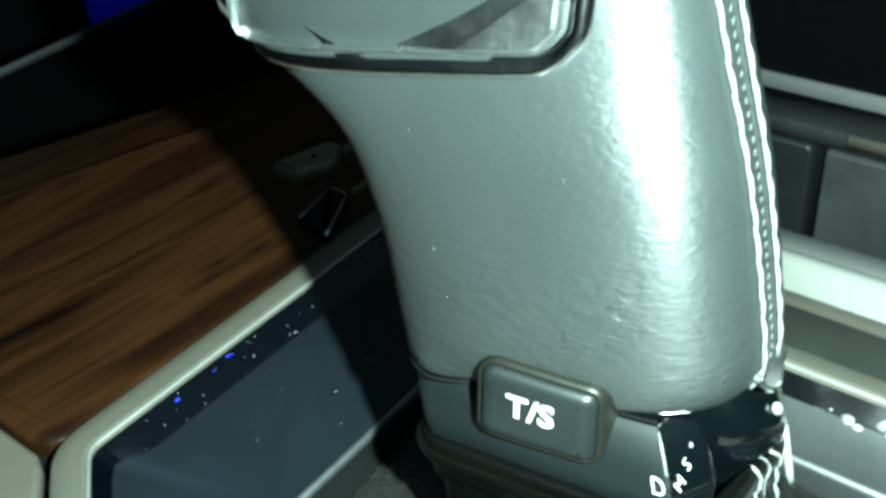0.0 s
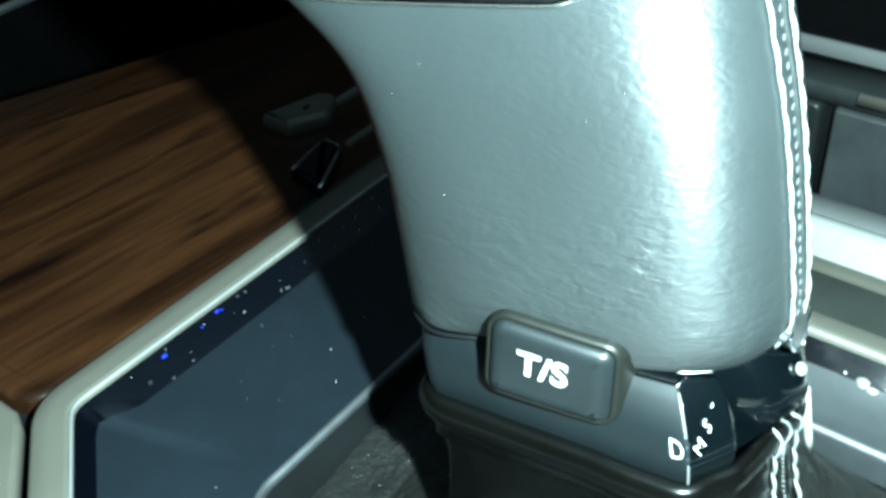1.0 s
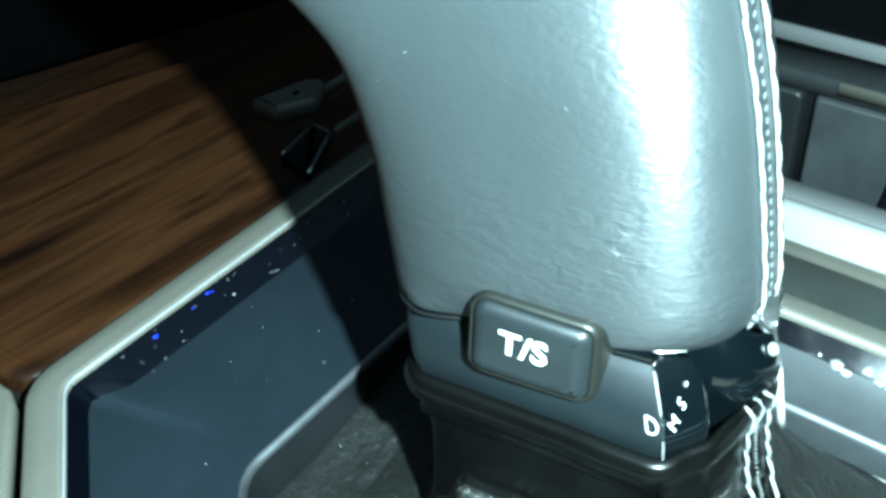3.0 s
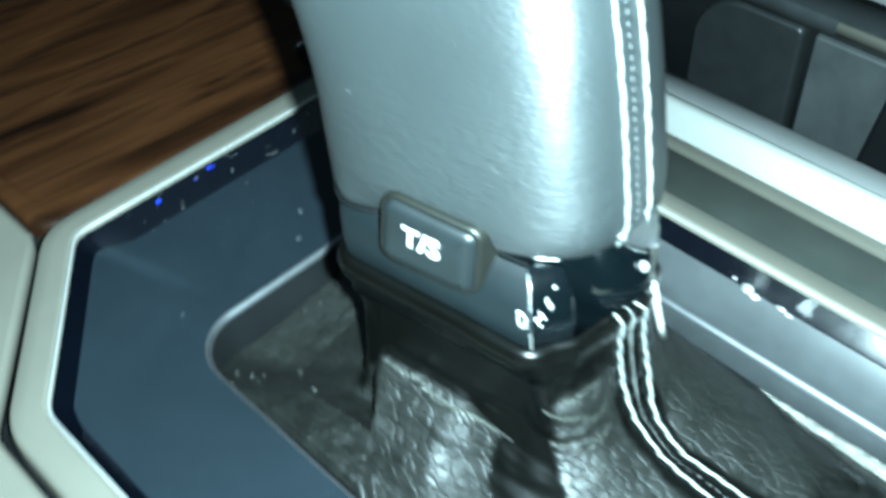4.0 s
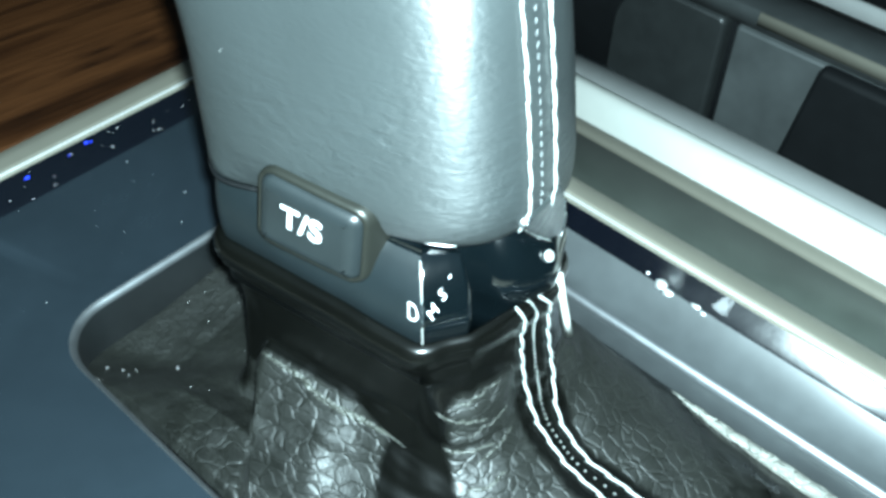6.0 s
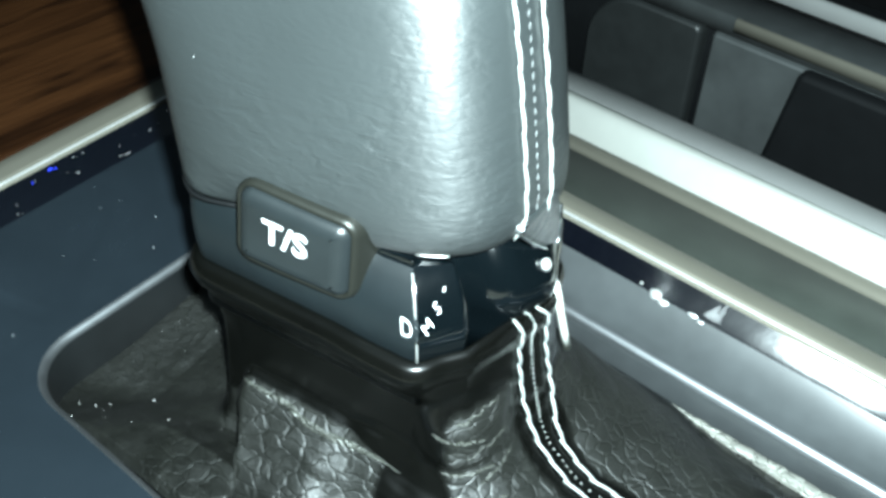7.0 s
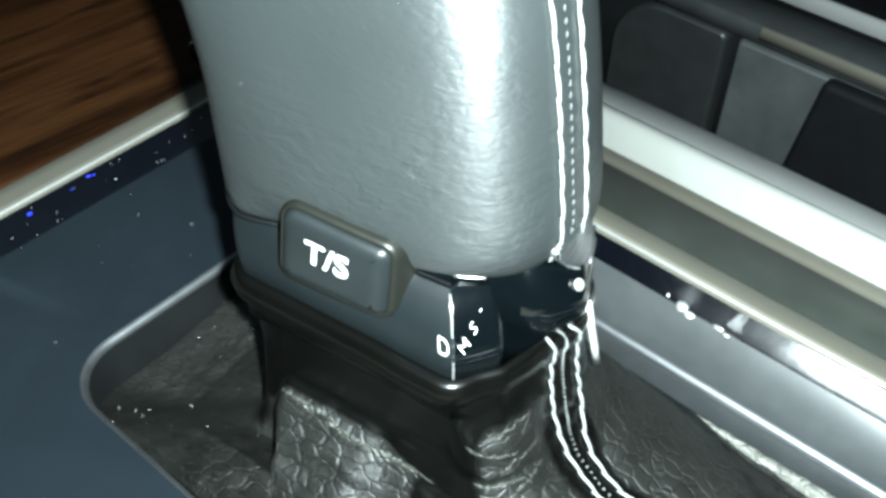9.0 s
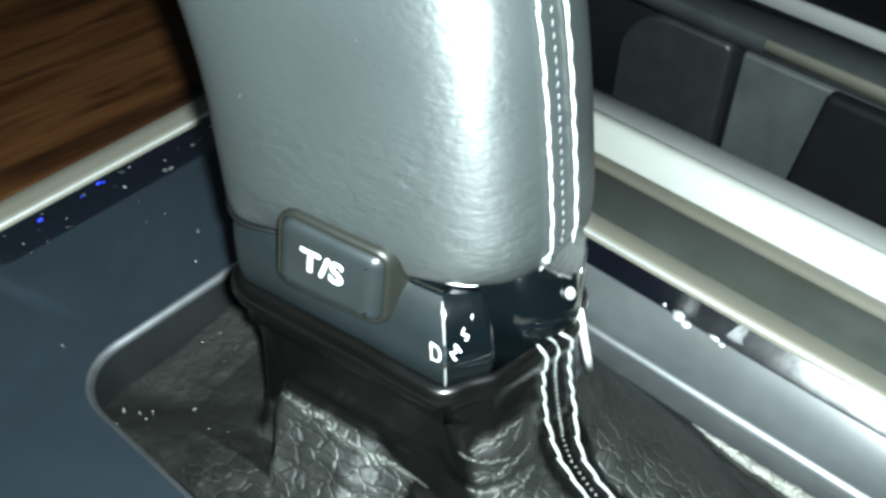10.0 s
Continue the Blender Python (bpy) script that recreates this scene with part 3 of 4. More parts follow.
def storage_trough():
    t = base("storage_trough", 0.0, 0.175, -0.09, "charcoal plastic storage trough with pockets beside the shifter", "storage")
    part("trough_floor", block(-0.135, 0.30, 0.1390, 0.2600, -0.095, -0.090), BLACK, t)
    part("far_wall", block(-0.135, 0.30, 0.2120, 0.2180, -0.090, -0.004, 0.001), BLACK, t)
    # two flush covers with a gap between, and a dark insert
    # The rounded one is a pocket drawn flush; POCKET's dark tone is its shade.
    for name, x0, x1, r, m in (("rounded_cover", -0.097, -0.0525, 0.020, POCKET), ("flat_cover", -0.0488, 0.030, 0.002, GREY)):
        o = rounded([(x0, -0.088), (x1, -0.088), (x1, -0.006), (x0, -0.006)], [0.003, 0.002, 0.003, r], 8)
        rings = [[(p.x, y, p.y) for p in pushed(o, d)] for d, y in ((0, 0.2122), (0, 0.2085), (-0.0005, 0.2070), (-0.0014, 0.2062))]
        part(name, loft(rings, False, True), m, t)
    o = rounded([(-0.0262, -0.088), (0.0300, -0.088), (0.0300, -0.0055), (-0.0155, -0.0055)], [0.003, 0.003, 0.003, 0.003], 6)
    part("insert", loft([[(p.x, y, p.y) for p in pushed(o, d)] for d, y in ((0, 0.2065), (0, 0.2035), (-0.0008, 0.2020), (-0.0020, 0.2015))], False, True), BLACK, t, "matt black insert")
    part("bright_bar", bar([(0.2060, -0.003), (0.2060, 0.0002), (0.2063, 0.0010), (0.2067, 0.0014), (0.2072, 0.0015), (0.2077, 0.0012), (0.2078, -0.003)], -0.0415, 0.28), SILVER, t, "satin silver bar on the rim")
    part("rim_ledge", bar([(0.2080, -0.006), (0.2080, 0.0004), (0.2090, 0.0010), (0.2240, 0.0010), (0.2250, 0.0), (0.2250, -0.006)], -0.135, 0.30), GREY, t)
    part("rim_step", bar([(0.2252, -0.02), (0.2252, -0.0040), (0.2360, -0.0040), (0.2360, -0.02)], -0.135, 0.30), BLACK, t)
    part("outer_rail", bar(arch(0.2362, 0.2404, -0.002, 0.0034), -0.135, 0.30), LEDGE, t, "satin silver outer rail")
    part("outer_side", block(-0.135, 0.30, 0.2408, 0.2600, -0.38, -0.006, 0.002), BLACK, t)
    return t


storage_trough()


def release_tab():
    t = base("release_tab", -0.187, 0.097, 0.003, "small satin silver tab on the wood trim", "lever")
    o = rounded([(-0.1965, 0.0868), (-0.1838, 0.0862), (-0.1765, 0.0990), (-0.1835, 0.1110), (-0.1900, 0.1085)], [0.0015, 0.0015, 0.003, 0.003, 0.003], 5)
    part("tab", slab(o, [(0, -0.002), (0, 0.0034), (-0.0004, 0.0046), (-0.0011, 0.0054), (-0.0022, 0.0058)]), SILVER, t)
    mark = rounded([(-0.1858, 0.0962), (-0.1843, 0.0966), (-0.1848, 0.0992), (-0.1858, 0.0990)], 0.0004, 3)
    part("mark", slab(mark, [(0, 0.0057), (0, 0.0061)]), BLACK, t, "small dark mark")
    return t


release_tab()


def corner_trim():
    t = base("corner_trim", -0.160, 0.077, 0.0, "faceted gloss black corner trim with polished chrome edges", "trim")
    o = rounded([(-0.1640, 0.0680), (-0.1490, 0.0650), (-0.1590, 0.0865), (-0.1675, 0.0870)], 0.0010, 4)
    body = part("body", slab(o, [(0, -0.002), (0, 0.0040), (-0.0010, 0.0052), (-0.0022, 0.0058)]), GLOSS, t, "gloss black facet", smooth=False)
    for a, b, r in (((-0.1672, 0.0866, 0.0056), (-0.1637, 0.0686, 0.0052), 0.0003), ((-0.1594, 0.0860, 0.0056), (-0.1496, 0.0656, 0.0050), 0.0007), ((-0.1672, 0.0866, 0.0056), (-0.1594, 0.0860, 0.0056), 0.0004)):
        a, b = Vector(a), Vector(b)
        part("chrome_edge", tube([a.lerp(b, k / 6) for k in range(7)], r, 8), CHROME, t, "polished chrome edge")
    return t


corner_trim()
thing("tray_edge", bar([(0.0915, -0.003), (0.0915, 0.0035), (0.1900, 0.0035), (0.1900, -0.003)], -0.1630, -0.1614), SILVER, "thin satin silver edge behind the shifter", "trim")
thing("tray_edge", bar([(0.1060, -0.003), (0.1060, 0.0035), (0.2100, 0.0035), (0.2100, -0.003)], -0.1842, -0.1826), SILVER, "thin satin silver edge behind the shifter", "trim")

# blue light guide far off on the dash
thing("ambient_light", block(-0.625, -0.60, 0.285, 0.335, -0.112, -0.084, 0.010), BLUE, "faint blue light guide on the dark dash", "lamp")
thing("dashboard", block(-0.95, -0.62, -0.70, 0.70, -0.38, 0.16, 0.03), BLACK, "matt black lower dashboard in the dark", "dashboard", kind="structure")
thing("dash_edge", bar([(-0.05, -0.020), (-0.05, -0.016), (0.30, -0.016), (0.30, -0.020)], -0.402, -0.400), GREY, "thin grey edge on the dark console front", "trim")

# ---- gear shifter ----
shifter = base("gear_shifter", -0.022, 0.018, -0.010, "automatic gear shifter with black leather grip and boot", "gear shifter")
TURNS = 128
ANGLES = [2 * math.pi * k / TURNS for k in range(TURNS)]
FINE = [2 * math.pi * k / 300 for k in range(300)]

grip_z = [0.0575 + (0.1535 - 0.0575) * k / 44 for k in range(45)]


def curl(z, a):
    """The leather turns in towards its lower hem, most at the near corner."""
    u = max(0.0, (0.0690 - z) / 0.0125)
    return -0.0036 * u ** 2.4 * hump(math.degrees(a), 300, 42, 30)


def hem(z, a, more):
    return knob_point(z, a, curl(z, a) + more)


rings = [[hem(0.0566, a, -0.0024) for a in ANGLES], [hem(0.0562, a, -0.0014) for a in ANGLES], [hem(0.0565, a, -0.0005) for a in ANGLES]]
rings += [[knob_point(z, a, curl(z, a)) for a in ANGLES] for z in grip_z]
rings += [[knob_point(0.1550, a, -0.004) for a in ANGLES], [knob_point(0.1558, a, -0.010) for a in ANGLES]]
grip = part("grip", loft(rings, True, True), GRIP, shifter, "black leather grip")



def split_even(outline, n):
    return [a.lerp(b, k / n) for a, b in zip(outline, outline[1:] + outline[:1]) for k in range(n)]


def swell(p, z):
    """The soft swelling under the seam's end."""
    return 0.0014 * math.exp(-((p.y - 0.0265) / 0.0055) ** 2 - ((z - 0.0450) / 0.0050) ** 2) if p.x > -0.004 else 0.0


foot_o, head_o = split_even(rounded(FOOT_PLAN, PLAN_R, 6), 3), split_even(rounded(HEAD_PLAN, PLAN_R, 6), 3)
rings = []
for z, g in ((0.030, 0.0), (0.0380, 0.0), (0.0415, 0.0), (0.0430, 0.0003), (0.0446, 0.0005), (0.0462, 0.0006), (0.0478, 0.0006), (0.0494, 0.0006), (0.0510, 0.0005), (0.0525, 0.0003), (0.0540, 0.0), (0.0550, -0.0003), (0.0557, -0.0007), (0.0562, -0.0012), (0.0564, -0.0018)):
    u = min(1.0, max(0.0, (z - 0.0415) / 0.0150)) ** 1.9
    ring = [p.lerp(q, u) for p, q in zip(foot_o, head_o)]
    rings.append([(p.x + swell(p, z), p.y - 0.4 * swell(p, z), z) for p in pushed(ring, g)])
collar = part("base_collar", loft(rings, True, True), GLOSS, shifter, "gloss black base collar with a satin charcoal side face")
collar.data.materials.append(FACE)
for p in collar.data.polygons:
    p.material_index = 1 if p.normal.y < -0.6 and -0.0560 < p.center.x < -0.0004 and p.center.y < 0.008 else 0

# Black roll stands in for the shade in the gap under the hem.
part("hem_shade", tube([hem(0.0560, radians(a), -0.0001) for a in range(206, 250, 3)], 0.00042, 8), BLACK, shifter, "black strip in place of the shade under the hem")

# Bright dome put in for the glint on the collar's swelling.
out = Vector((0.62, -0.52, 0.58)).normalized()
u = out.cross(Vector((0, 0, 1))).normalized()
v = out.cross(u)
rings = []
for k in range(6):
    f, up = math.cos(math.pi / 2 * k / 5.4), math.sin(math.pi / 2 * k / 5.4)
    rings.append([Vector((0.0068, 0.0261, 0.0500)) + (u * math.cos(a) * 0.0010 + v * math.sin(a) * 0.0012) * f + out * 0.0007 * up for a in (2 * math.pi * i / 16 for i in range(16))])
part("collar_glint", loft(rings, False, True), BRIGHT, collar, "small bright dome in place of a glint")

# Bright line along the corner, put in for the glint it catches.
edge = []
for k in range(9):
    z = 0.0412 + 0.0145 * k / 8
    p = Vector(FOOT_PLAN[1]).lerp(Vector(HEAD_PLAN[1]), (max(0.0, z - 0.0415) / 0.0150) ** 1.9)
    edge.append((p.x + 0.0002, p.y - 0.0003, z))
part("corner_glint", tube(edge, 0.00014, 6), BRIGHT, collar, "thin bright line in place of the corner glint")

# small tab and bright clip where the seam ends, and the piping beside the boot's seam
U_LINE = [(0.0199, 0.0628), (0.0183, 0.0614), (0.0236, 0.0556), (0.0308, 0.0488), (0.0332, 0.0484), (0.0336, 0.0518), (0.0326, 0.0582), (0.0308, 0.0629)]
tab_o = dense(rounded(U_LINE, 0.0016, 4), 0.0008)


def tab_x(y, out):
    """The tab stands against the back of the collar, at a turn that fits the camera's view."""
    return 0.0080 - 0.12 * y + out


part("seam_tab", loft([[(tab_x(p.x, d + x), p.x, p.y) for p in pushed(tab_o, d)] for d, x in ((0, -0.004), (0, 0.0), (-0.0004, 0.0006), (-0.0009, 0.0013))], False, True), GRIP, shifter, "small leather tab at the seam's end")
part("clip", tube([(tab_x(y, 0.0003), y, z) for y, z in U_LINE[:7]], 0.00032, 8), CHROME, shifter, "thin chrome clip edge")
part("piping", tube([(0.0072, 0.0296, 0.0428), (0.0080, 0.0313, 0.0353), (0.0086, 0.0330, 0.0285), (0.0090, 0.0342, 0.0235)], 0.0008, 8), STRIP, shifter, "pale satin piping")

boot = part("boot", loft([[boot_point(k / 150, a) for a in FINE] for k in range(151)]), BOOT, shifter, "creased black leather boot")
loose = boot.data.attributes.new("slack", "FLOAT", "POINT")
loose.data.foreach_set("value", [boot_slack(k / 150, math.degrees(a)) for k in range(151) for a in FINE])


def crease(s0, s1, a0, a1, radius, flat, count):
    """A ridge in the boot's leather, worn and paler for the light it catches: an uneven, flattened roll that fades out
    at both ends.
    """
    rings = []
    for k in range(count + 1):
        f = k / count
        t = s0 + (s1 - s0) * f + 0.010 * noise.noise(Vector((f * 6.0, s0 * 40, 1.0)))
        a = radians(a0 + (a1 - a0) * f)
        p, q = boot_point(t, a), boot_point(t, a + 0.02)
        out = (boot_point(t, a, 0.001) - p).normalized()
        run = (q - p).normalized()
        across = out.cross(run).normalized()
        r = radius * (0.75 + 0.5 * noise.noise(Vector((f * count * 0.35, s0 * 70, 4.0)))) * min(1.0, 6 * f + 0.05, 6 * (1 - f) + 0.05)
        rings.append([p + across * r * math.cos(c) + out * r * flat * math.sin(c) for c in (2 * math.pi * i / 10 for i in range(10))])
    return loft(rings, True, True)


part("crease", crease(0.464, 0.520, 233, 322, 0.0009, 0.40, 80), WORN_LIT, boot, "worn crackled ridge, paler for the light it catches")
for s0, s1, a0, a1, radius in ((0.305, 0.290, -24, -5, 0.00028), (0.322, 0.345, -31, -15, 0.0005), (0.372, 0.352, -21, -4, 0.00025), (0.452, 0.480, -29, -13, 0.0004), (0.500, 0.470, -20, -3, 0.0003), (0.560, 0.540, -27, -14, 0.0005)):
    part("crease", crease(s0, s1, a0, a1, radius, 0.5, 24), WORN_LIT, boot, "fine worn wrinkle, paler for the light it catches")

# Bright bead put in for the glint at the hem's near corner.
part("hem_glint", tube([hem(0.0560, radians(a), -0.0004) for a in range(298, 313, 2)], 0.00055, 8), BRIGHT, shifter, "thin bright bead in place of the glint under the hem")

# side button with its rim and legend
KEY_O = dense(rounded([(-0.0350, 0.0500), (-0.0125, 0.0478), (-0.0130, 0.0640), (-0.0350, 0.0668)], [0.0035, 0.003, 0.0035, 0.0035], 8), 0.002)
button = part("button", pad(KEY_O, ((0, -0.005), (0, 0.0004), (-0.0003, 0.0010), (-0.0008, 0.0013), (-0.0011, 0.0011), (-0.0014, 0.0004))), RIM, shifter, "button with a dull olive metal rim")
part("key", pad(pushed(KEY_O, -0.0012), ((0, -0.001), (0, 0.0010), (-0.0003, 0.0016), (-0.0009, 0.0021), (-0.0017, 0.0024), (-0.0026, 0.00245))), KEY, button, "dark grey key")


def lettering(text, size, place, bold=0.022):
    """Flat letters, each point laid by place(u, v); u and v start at the text's middle."""
    curve = bpy.data.curves.new(text, "FONT")
    curve.body, curve.size, curve.align_x, curve.align_y = text, size, "CENTER", "CENTER"
    curve.offset = size * bold
    curve.resolution_u = 4
    ob = bpy.data.objects.new(text, curve)
    scene.collection.objects.link(ob)
    bpy.context.view_layer.update()
    mesh = bpy.data.meshes.new_from_object(ob.evaluated_get(bpy.context.evaluated_depsgraph_get()))
    bpy.data.objects.remove(ob)
    bm = bmesh.new()
    bm.from_mesh(mesh)
    bpy.data.meshes.remove(mesh)
    for v in bm.verts:
        v.co = place(v.co.x, v.co.y)
    return bm


part("legend", lettering("T/S", 0.0062, lambda u, v: knob_side(-0.0243 + u, 0.0582 - 0.12 * u + v, 0.0027)), LEGEND, button, "white letters T/S", smooth=False)
def corner_spot(along, z, turn):
    """Lays letters on the collar beside its near corner: along < 0 on the button's face, > 0 round the corner."""
    def lay(u, v):
        c, k = math.cos(radians(turn)), math.sin(radians(turn))
        u, v = (u * c - v * k) * 0.8, u * k + v * c
        h = (max(0.0, z + v - 0.0415) / 0.0150) ** 1.9
        corner = Vector(FOOT_PLAN[1]).lerp(Vector(HEAD_PLAN[1]), h)
        d = Vector((0.99, 0.15)) if along < 0 else Vector((0.52, 0.85))
        out = Vector((0.15, -0.99)) if along < 0 else Vector((0.85, -0.52))
        p = corner + d * (along + u) + out * (0.0008 if along < 0 else 0.0014)
        return Vector((p.x, p.y, z + v))
    return lay


# Letters painted on in place of a reflection in the gloss collar.
for text, size, along, z, turn in (("D", 0.0044, -0.0015, 0.0478, 0), ("M", 0.0031, 0.0016, 0.0488, 42), ("S", 0.0028, 0.0034, 0.0512, 34), ("-", 0.0030, 0.0046, 0.0537, 60)):
    part("reflected_mark", lettering(text, size, corner_spot(along, z, turn), -0.012), LEGEND, collar, "small white letter in place of a reflection", smooth=False)

# chrome insert under the head
HEAD_O = dense(rounded([(-0.0880, 0.1100), (-0.0270, 0.1150), (-0.0228, 0.1205), (-0.0228, 0.1380), (-0.0840, 0.1350)], [0.004, 0.010, 0.006, 0.006, 0.004], 8), 0.002)
insert = part("head_insert", pad(HEAD_O, ((0, -0.002), (0, 0.0004), (-0.0005, 0.0012), (-0.0016, 0.0014), (-0.0026, 0.0002))), CHROME, shifter, "polished chrome bezel")
part("chrome_plate", pad(pushed(HEAD_O, -0.0032), ((0, -0.002), (0, 0.0004), (-0.0008, 0.0012), (-0.0014, 0.0016))), SHEEN, insert, "satin chrome plate")

# seam and stitching down the back of the grip and on over the boot
LEFT, RIGHT, SEAM = radians(-19.0), radians(-2.6), radians(-10.6)
bm = tube([(0, 0, -0.00205), (0, 0, -0.0017), (0, 0.00012, -0.0008), (0, 0.00018, 0), (0, 0.00012, 0.0008), (0, 0, 0.0017), (0, 0, 0.00205)], 0.00039, 7)
for v in bm.verts:
    f = max(0.42, 1 - 0.58 * (abs(v.co.z) / 0.0020) ** 2.2)
    v.co.x *= f * 0.8
    v.co.y *= f
first = part("stitch", bm, THREAD, grip)
stitch_mesh = first.data
bpy.data.objects.remove(first)


def stitch(parent, a, b, out):
    """One stitch from a to b."""
    along, mid = (b - a), (a + b) / 2
    z = along.normalized()
    x = out.cross(z).normalized()
    y = z.cross(x)
    size = along.length / 0.0034
    m = Matrix((x, y, z)).transposed().to_4x4()
    m.translation = mid
    ob = new("stitch", stitch_mesh)
    ob.parent = parent
    ob.matrix_parent_inverse = Matrix.Identity(4)
    ob.matrix_basis = shifter.matrix_basis.inverted() @ m @ Matrix.Diagonal((1, 1, size, 1)) if parent.parent is None else m @ Matrix.Diagonal((1, 1, size, 1))
    return ob


def seam_line(parent, points, outs, pitch, slant):
    walked, last = 0.0, points[0]
    for i in range(1, len(points)):
        walked += (points[i] - points[i - 1]).length
        if walked >= pitch:
            o = outs[i].normalized()
            side = (points[i] - last).cross(o).normalized()
            jit = random.uniform(-0.00010, 0.00010)
            stitch(parent, last + side * (slant + jit) + o * 0.0001, points[i] - side * (slant + jit) + o * 0.0002, o)
            last, walked = points[i], 0.0


for a in (LEFT, RIGHT):
    zs = [0.0585 + 0.0900 * k / 360 for k in range(361)]
    pts = [knob_point(z, a, curl(z, a) + 0.0003) for z in zs]
    outs = [knob_point(z, a, 0.0013) - knob_point(z, a) for z in zs]
    seam_line(grip, pts, outs, 0.0052, 0.00020)
def boot_seam(s, share, lift):
    """A point along the boot's seam: share 0 on its near row of stitches, 1 on its far row."""
    near, far = np.interp(s, SEAM_S, BOOT_LEFT), np.interp(s, SEAM_S, BOOT_RIGHT)
    return boot_point(s, radians(near + (far - near) * share), lift)


for share in (0.0, 1.0):
    ss = [0.05 + 0.90 * k / 500 for k in range(501)]
    pts = [boot_seam(s, share, 0.0003) for s in ss]
    outs = [boot_seam(s, share, 0.002) - boot_seam(s, share, 0.0) for s in ss]
    seam_line(boot, pts, outs, 0.0046, 0.00020)
# fine centre seam: small beads of thread
bm = bmesh.new()
for k in range(46):
    z = 0.0600 + 0.0885 * k / 46
    bmesh.ops.create_icosphere(bm, subdivisions=1, radius=0.00012, matrix=Matrix.Translation(knob_point(z, SEAM, curl(z, SEAM) + 0.0001)) @ Matrix.Diagonal((1, 1, 7.0, 1)))
tagged(part("seam_thread", bm, DULL, grip), kind="stuff")
bm = bmesh.new()
for k in range(70):
    s = 0.05 + 0.90 * k / 70
    bmesh.ops.create_icosphere(bm, subdivisions=1, radius=0.00021, matrix=Matrix.Translation(boot_seam(s, 0.52, 0.0002)))
tagged(part("seam_thread", bm, THREAD, boot), kind="stuff")
rings = []
for k in range(61):
    x, r = 0.0115 + 0.075 * k / 60, 0.0002 + 0.0016 * min(1.0, k / 32) ** 0.8
    rings.append([(x, 0.0600 - r * 0.5 + r * math.cos(a) + 0.00012 * math.sin(k * 1.3), -0.0068 + r * math.sin(a) + 0.00012 * math.sin(k * 2.1)) for a in (2 * math.pi * i / 10 for i in range(10))])
part("welt", loft(rings, True, True), WELT, boot, "raised leather edge, its lit grey put into the colour")


def glint_smear(x, y, z, wide, deep, high):
    """A shallow raised smear on the bevel, made bright in place of the glints there."""
    rings = []
    for k in range(7):
        f, up = math.cos(math.pi / 2 * k / 6.3), math.sin(math.pi / 2 * k / 6.3)
        rings.append([(x + wide * f * math.cos(a) * (1 + 0.15 * math.sin(3 * a)), y + deep * f * math.sin(a) - 0.64 * high * up, z + 0.62 * deep * f * math.sin(a) + 0.77 * high * up) for a in (2 * math.pi * i / 16 for i in range(16))])
    return loft(rings, False, True)


# Bright domes put in for glints and a pale smear along the bevel.
for x, y, z, wide, deep, high in ((0.0072, 0.0757, 0.0056, 0.0015, 0.0011, 0.0007), (0.0096, 0.0751, 0.0050, 0.0014, 0.0007, 0.0005), (0.0030, 0.0762, 0.0061, 0.0004, 0.0003, 0.0002), (0.0170, 0.0756, 0.0055, 0.0012, 0.0004, 0.0002), (0.0193, 0.0752, 0.0051, 0.0008, 0.0003, 0.0002)):
    part("glint_smear", glint_smear(x, y, z, wide, deep, high), BRIGHT, panel, "pale raised smear, bright in place of a glint")


# ---- dust on the lacquer ----
def dust(name, count, x0, x1, y0, y1, z, size):
    bm = bmesh.new()
    for _ in range(count):
        x, y, r = random.uniform(x0, x1), random.uniform(y0, y1), size * random.uniform(0.4, 1.3)
        bmesh.ops.create_icosphere(bm, subdivisions=1, radius=r, matrix=Matrix.Translation((x, y, z)) @ Matrix.Diagonal((1, random.uniform(0.6, 1.5), 0.5, 1)))
    return thing(name, bm, DUST, "scattered pale dust specks on the black panel", "dust", kind="stuff")


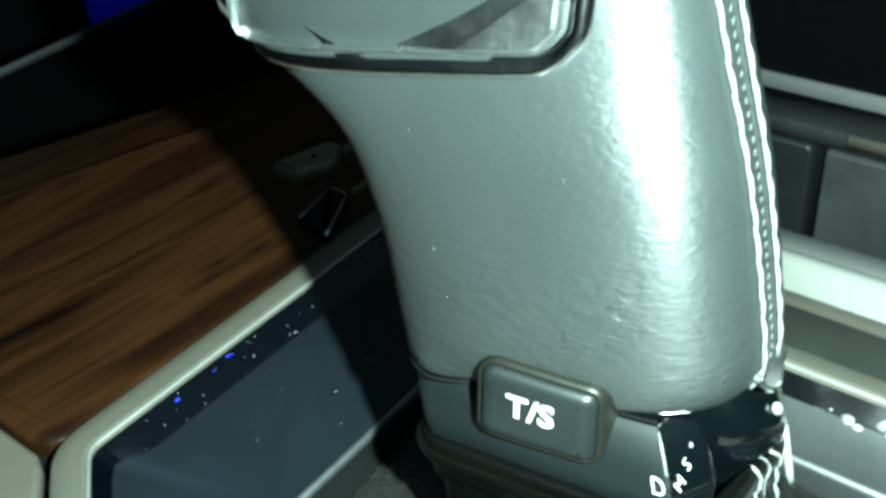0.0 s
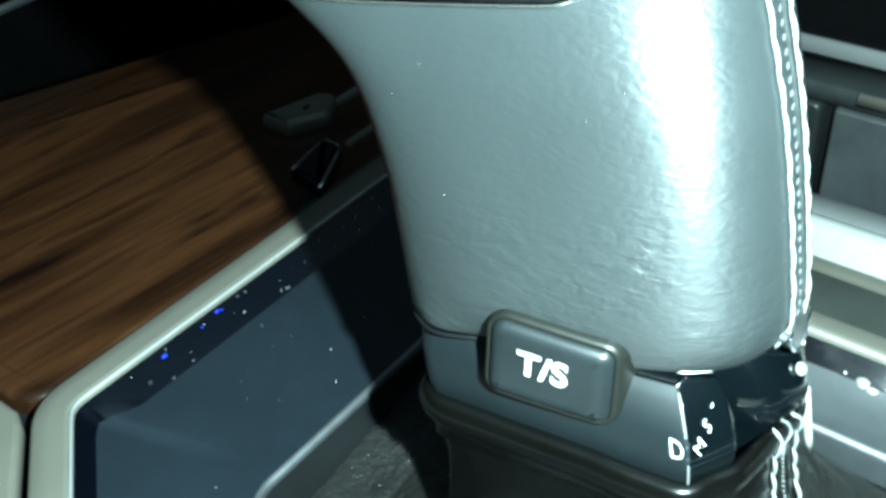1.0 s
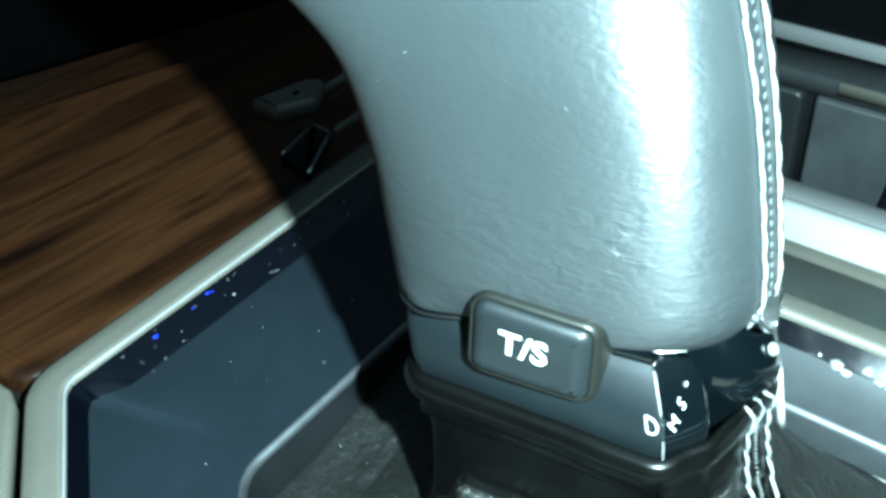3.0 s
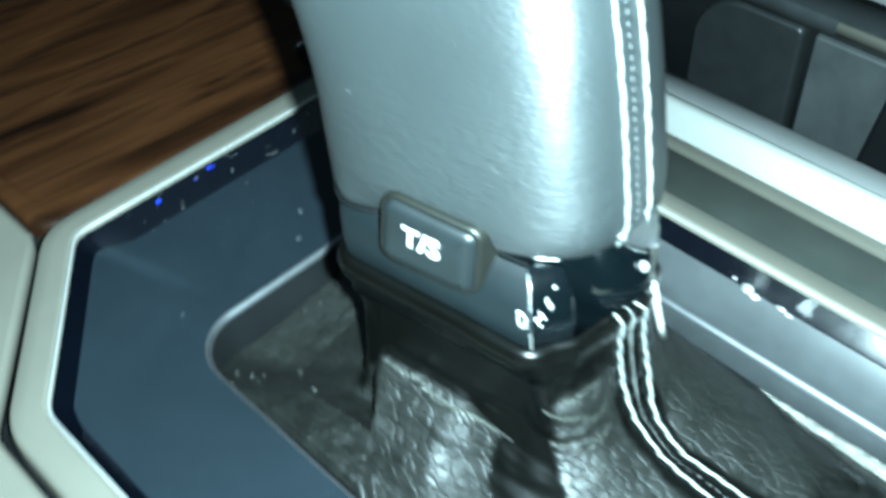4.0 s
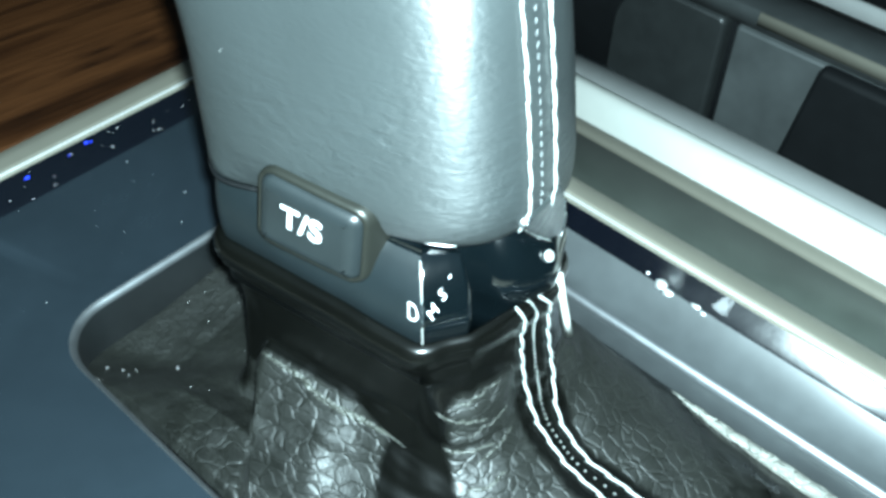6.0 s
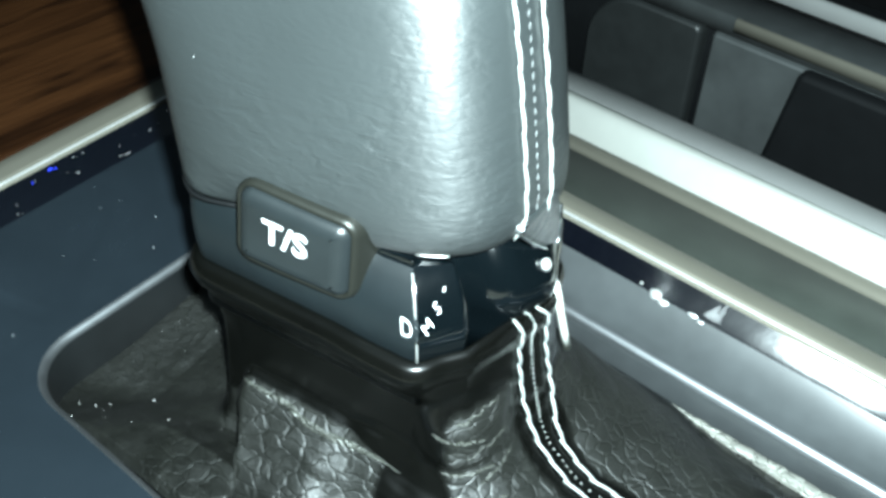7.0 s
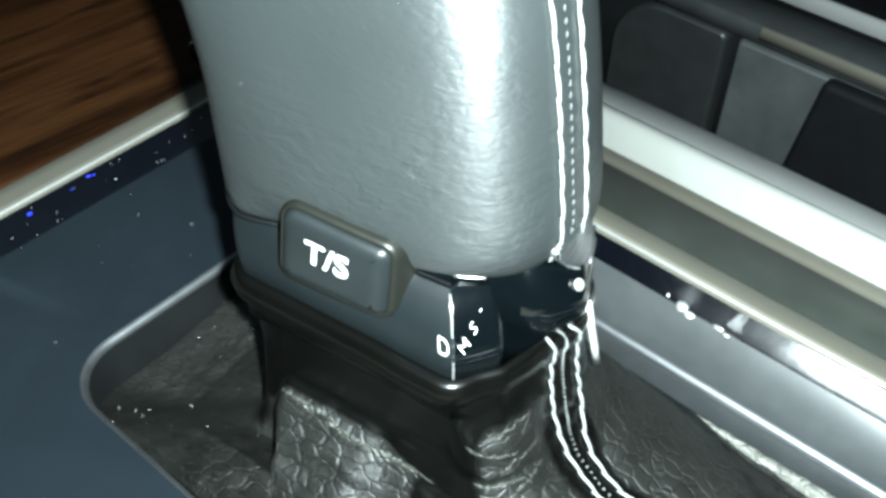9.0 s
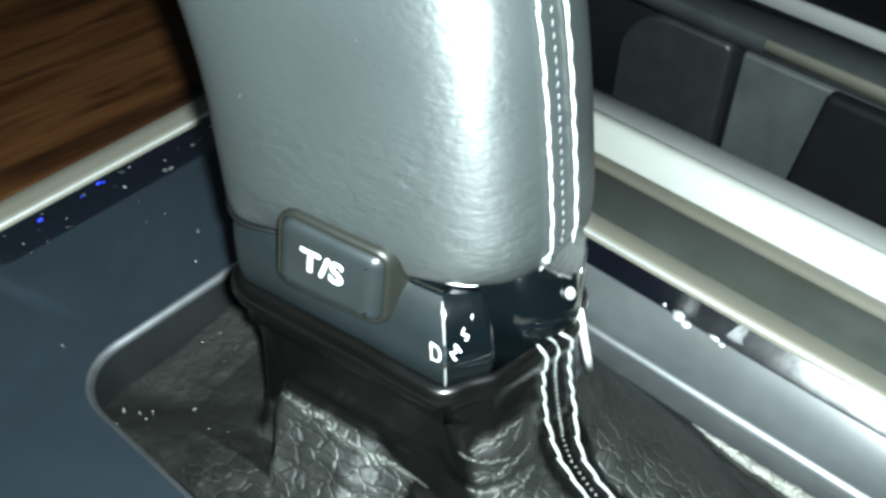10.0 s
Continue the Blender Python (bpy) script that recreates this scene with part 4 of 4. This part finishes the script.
bm = bmesh.new()
for _ in range(34):
    p = boot_point(random.uniform(0.60, 0.97), radians(random.uniform(140, 232)), 0.0001)
    bmesh.ops.create_icosphere(bm, subdivisions=1, radius=0.00013 * random.uniform(0.4, 1.4), matrix=Matrix.Translation(p) @ Matrix.Diagonal((1, random.uniform(0.6, 1.6), 0.6, 1)))
thing("dust", bm, DUST, "scattered pale dust specks on the leather boot", "dust", kind="stuff")
bm = bmesh.new()
for _ in range(7):
    p = knob_side(random.uniform(-0.058, -0.004), random.uniform(0.068, 0.105), 0.0001)
    bmesh.ops.create_icosphere(bm, subdivisions=1, radius=0.00006 * random.uniform(0.5, 1.4), matrix=Matrix.Translation(p) @ Matrix.Diagonal((1, 0.6, random.uniform(0.7, 2.0), 1)))
thing("dust", bm, DUST, "scattered pale dust specks on the leather grip", "dust", kind="stuff")
dust("dust", 14, -0.130, -0.092, -0.030, 0.060, 0.0002, 0.00013)
bm = bmesh.new()
for _ in range(36):
    x, y = random.uniform(-0.1362, -0.1290), -0.026 + 0.115 * random.random()
    z = float(np.interp(x, (-0.1378, -0.1363, -0.1333, -0.1300, -0.1288), (0.0034, 0.0029, 0.0018, 0.0006, 0.0001)))
    bmesh.ops.create_icosphere(bm, subdivisions=1, radius=random.uniform(0.00007, 0.00022), matrix=Matrix.Translation((x, y, z + 0.0001)) @ Matrix.Diagonal((1, random.uniform(0.6, 1.8), 0.5, 1)))
thing("dust", bm, DUST, "bright dust specks along the panel's bevelled edge", "dust", kind="stuff")

# blue flecks on the bevel, painted in place of the blue light it reflects
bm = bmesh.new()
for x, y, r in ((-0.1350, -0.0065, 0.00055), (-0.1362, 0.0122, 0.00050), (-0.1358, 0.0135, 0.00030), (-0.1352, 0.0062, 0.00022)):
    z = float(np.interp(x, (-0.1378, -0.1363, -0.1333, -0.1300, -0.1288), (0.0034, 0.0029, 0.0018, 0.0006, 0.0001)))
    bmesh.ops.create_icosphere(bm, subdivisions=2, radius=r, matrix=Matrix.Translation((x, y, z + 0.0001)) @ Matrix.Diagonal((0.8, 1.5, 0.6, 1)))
thing("lint", bm, BLUE_GLINT, "bright blue flecks in place of blue reflections on the bevelled edge", "lint", kind="stuff")
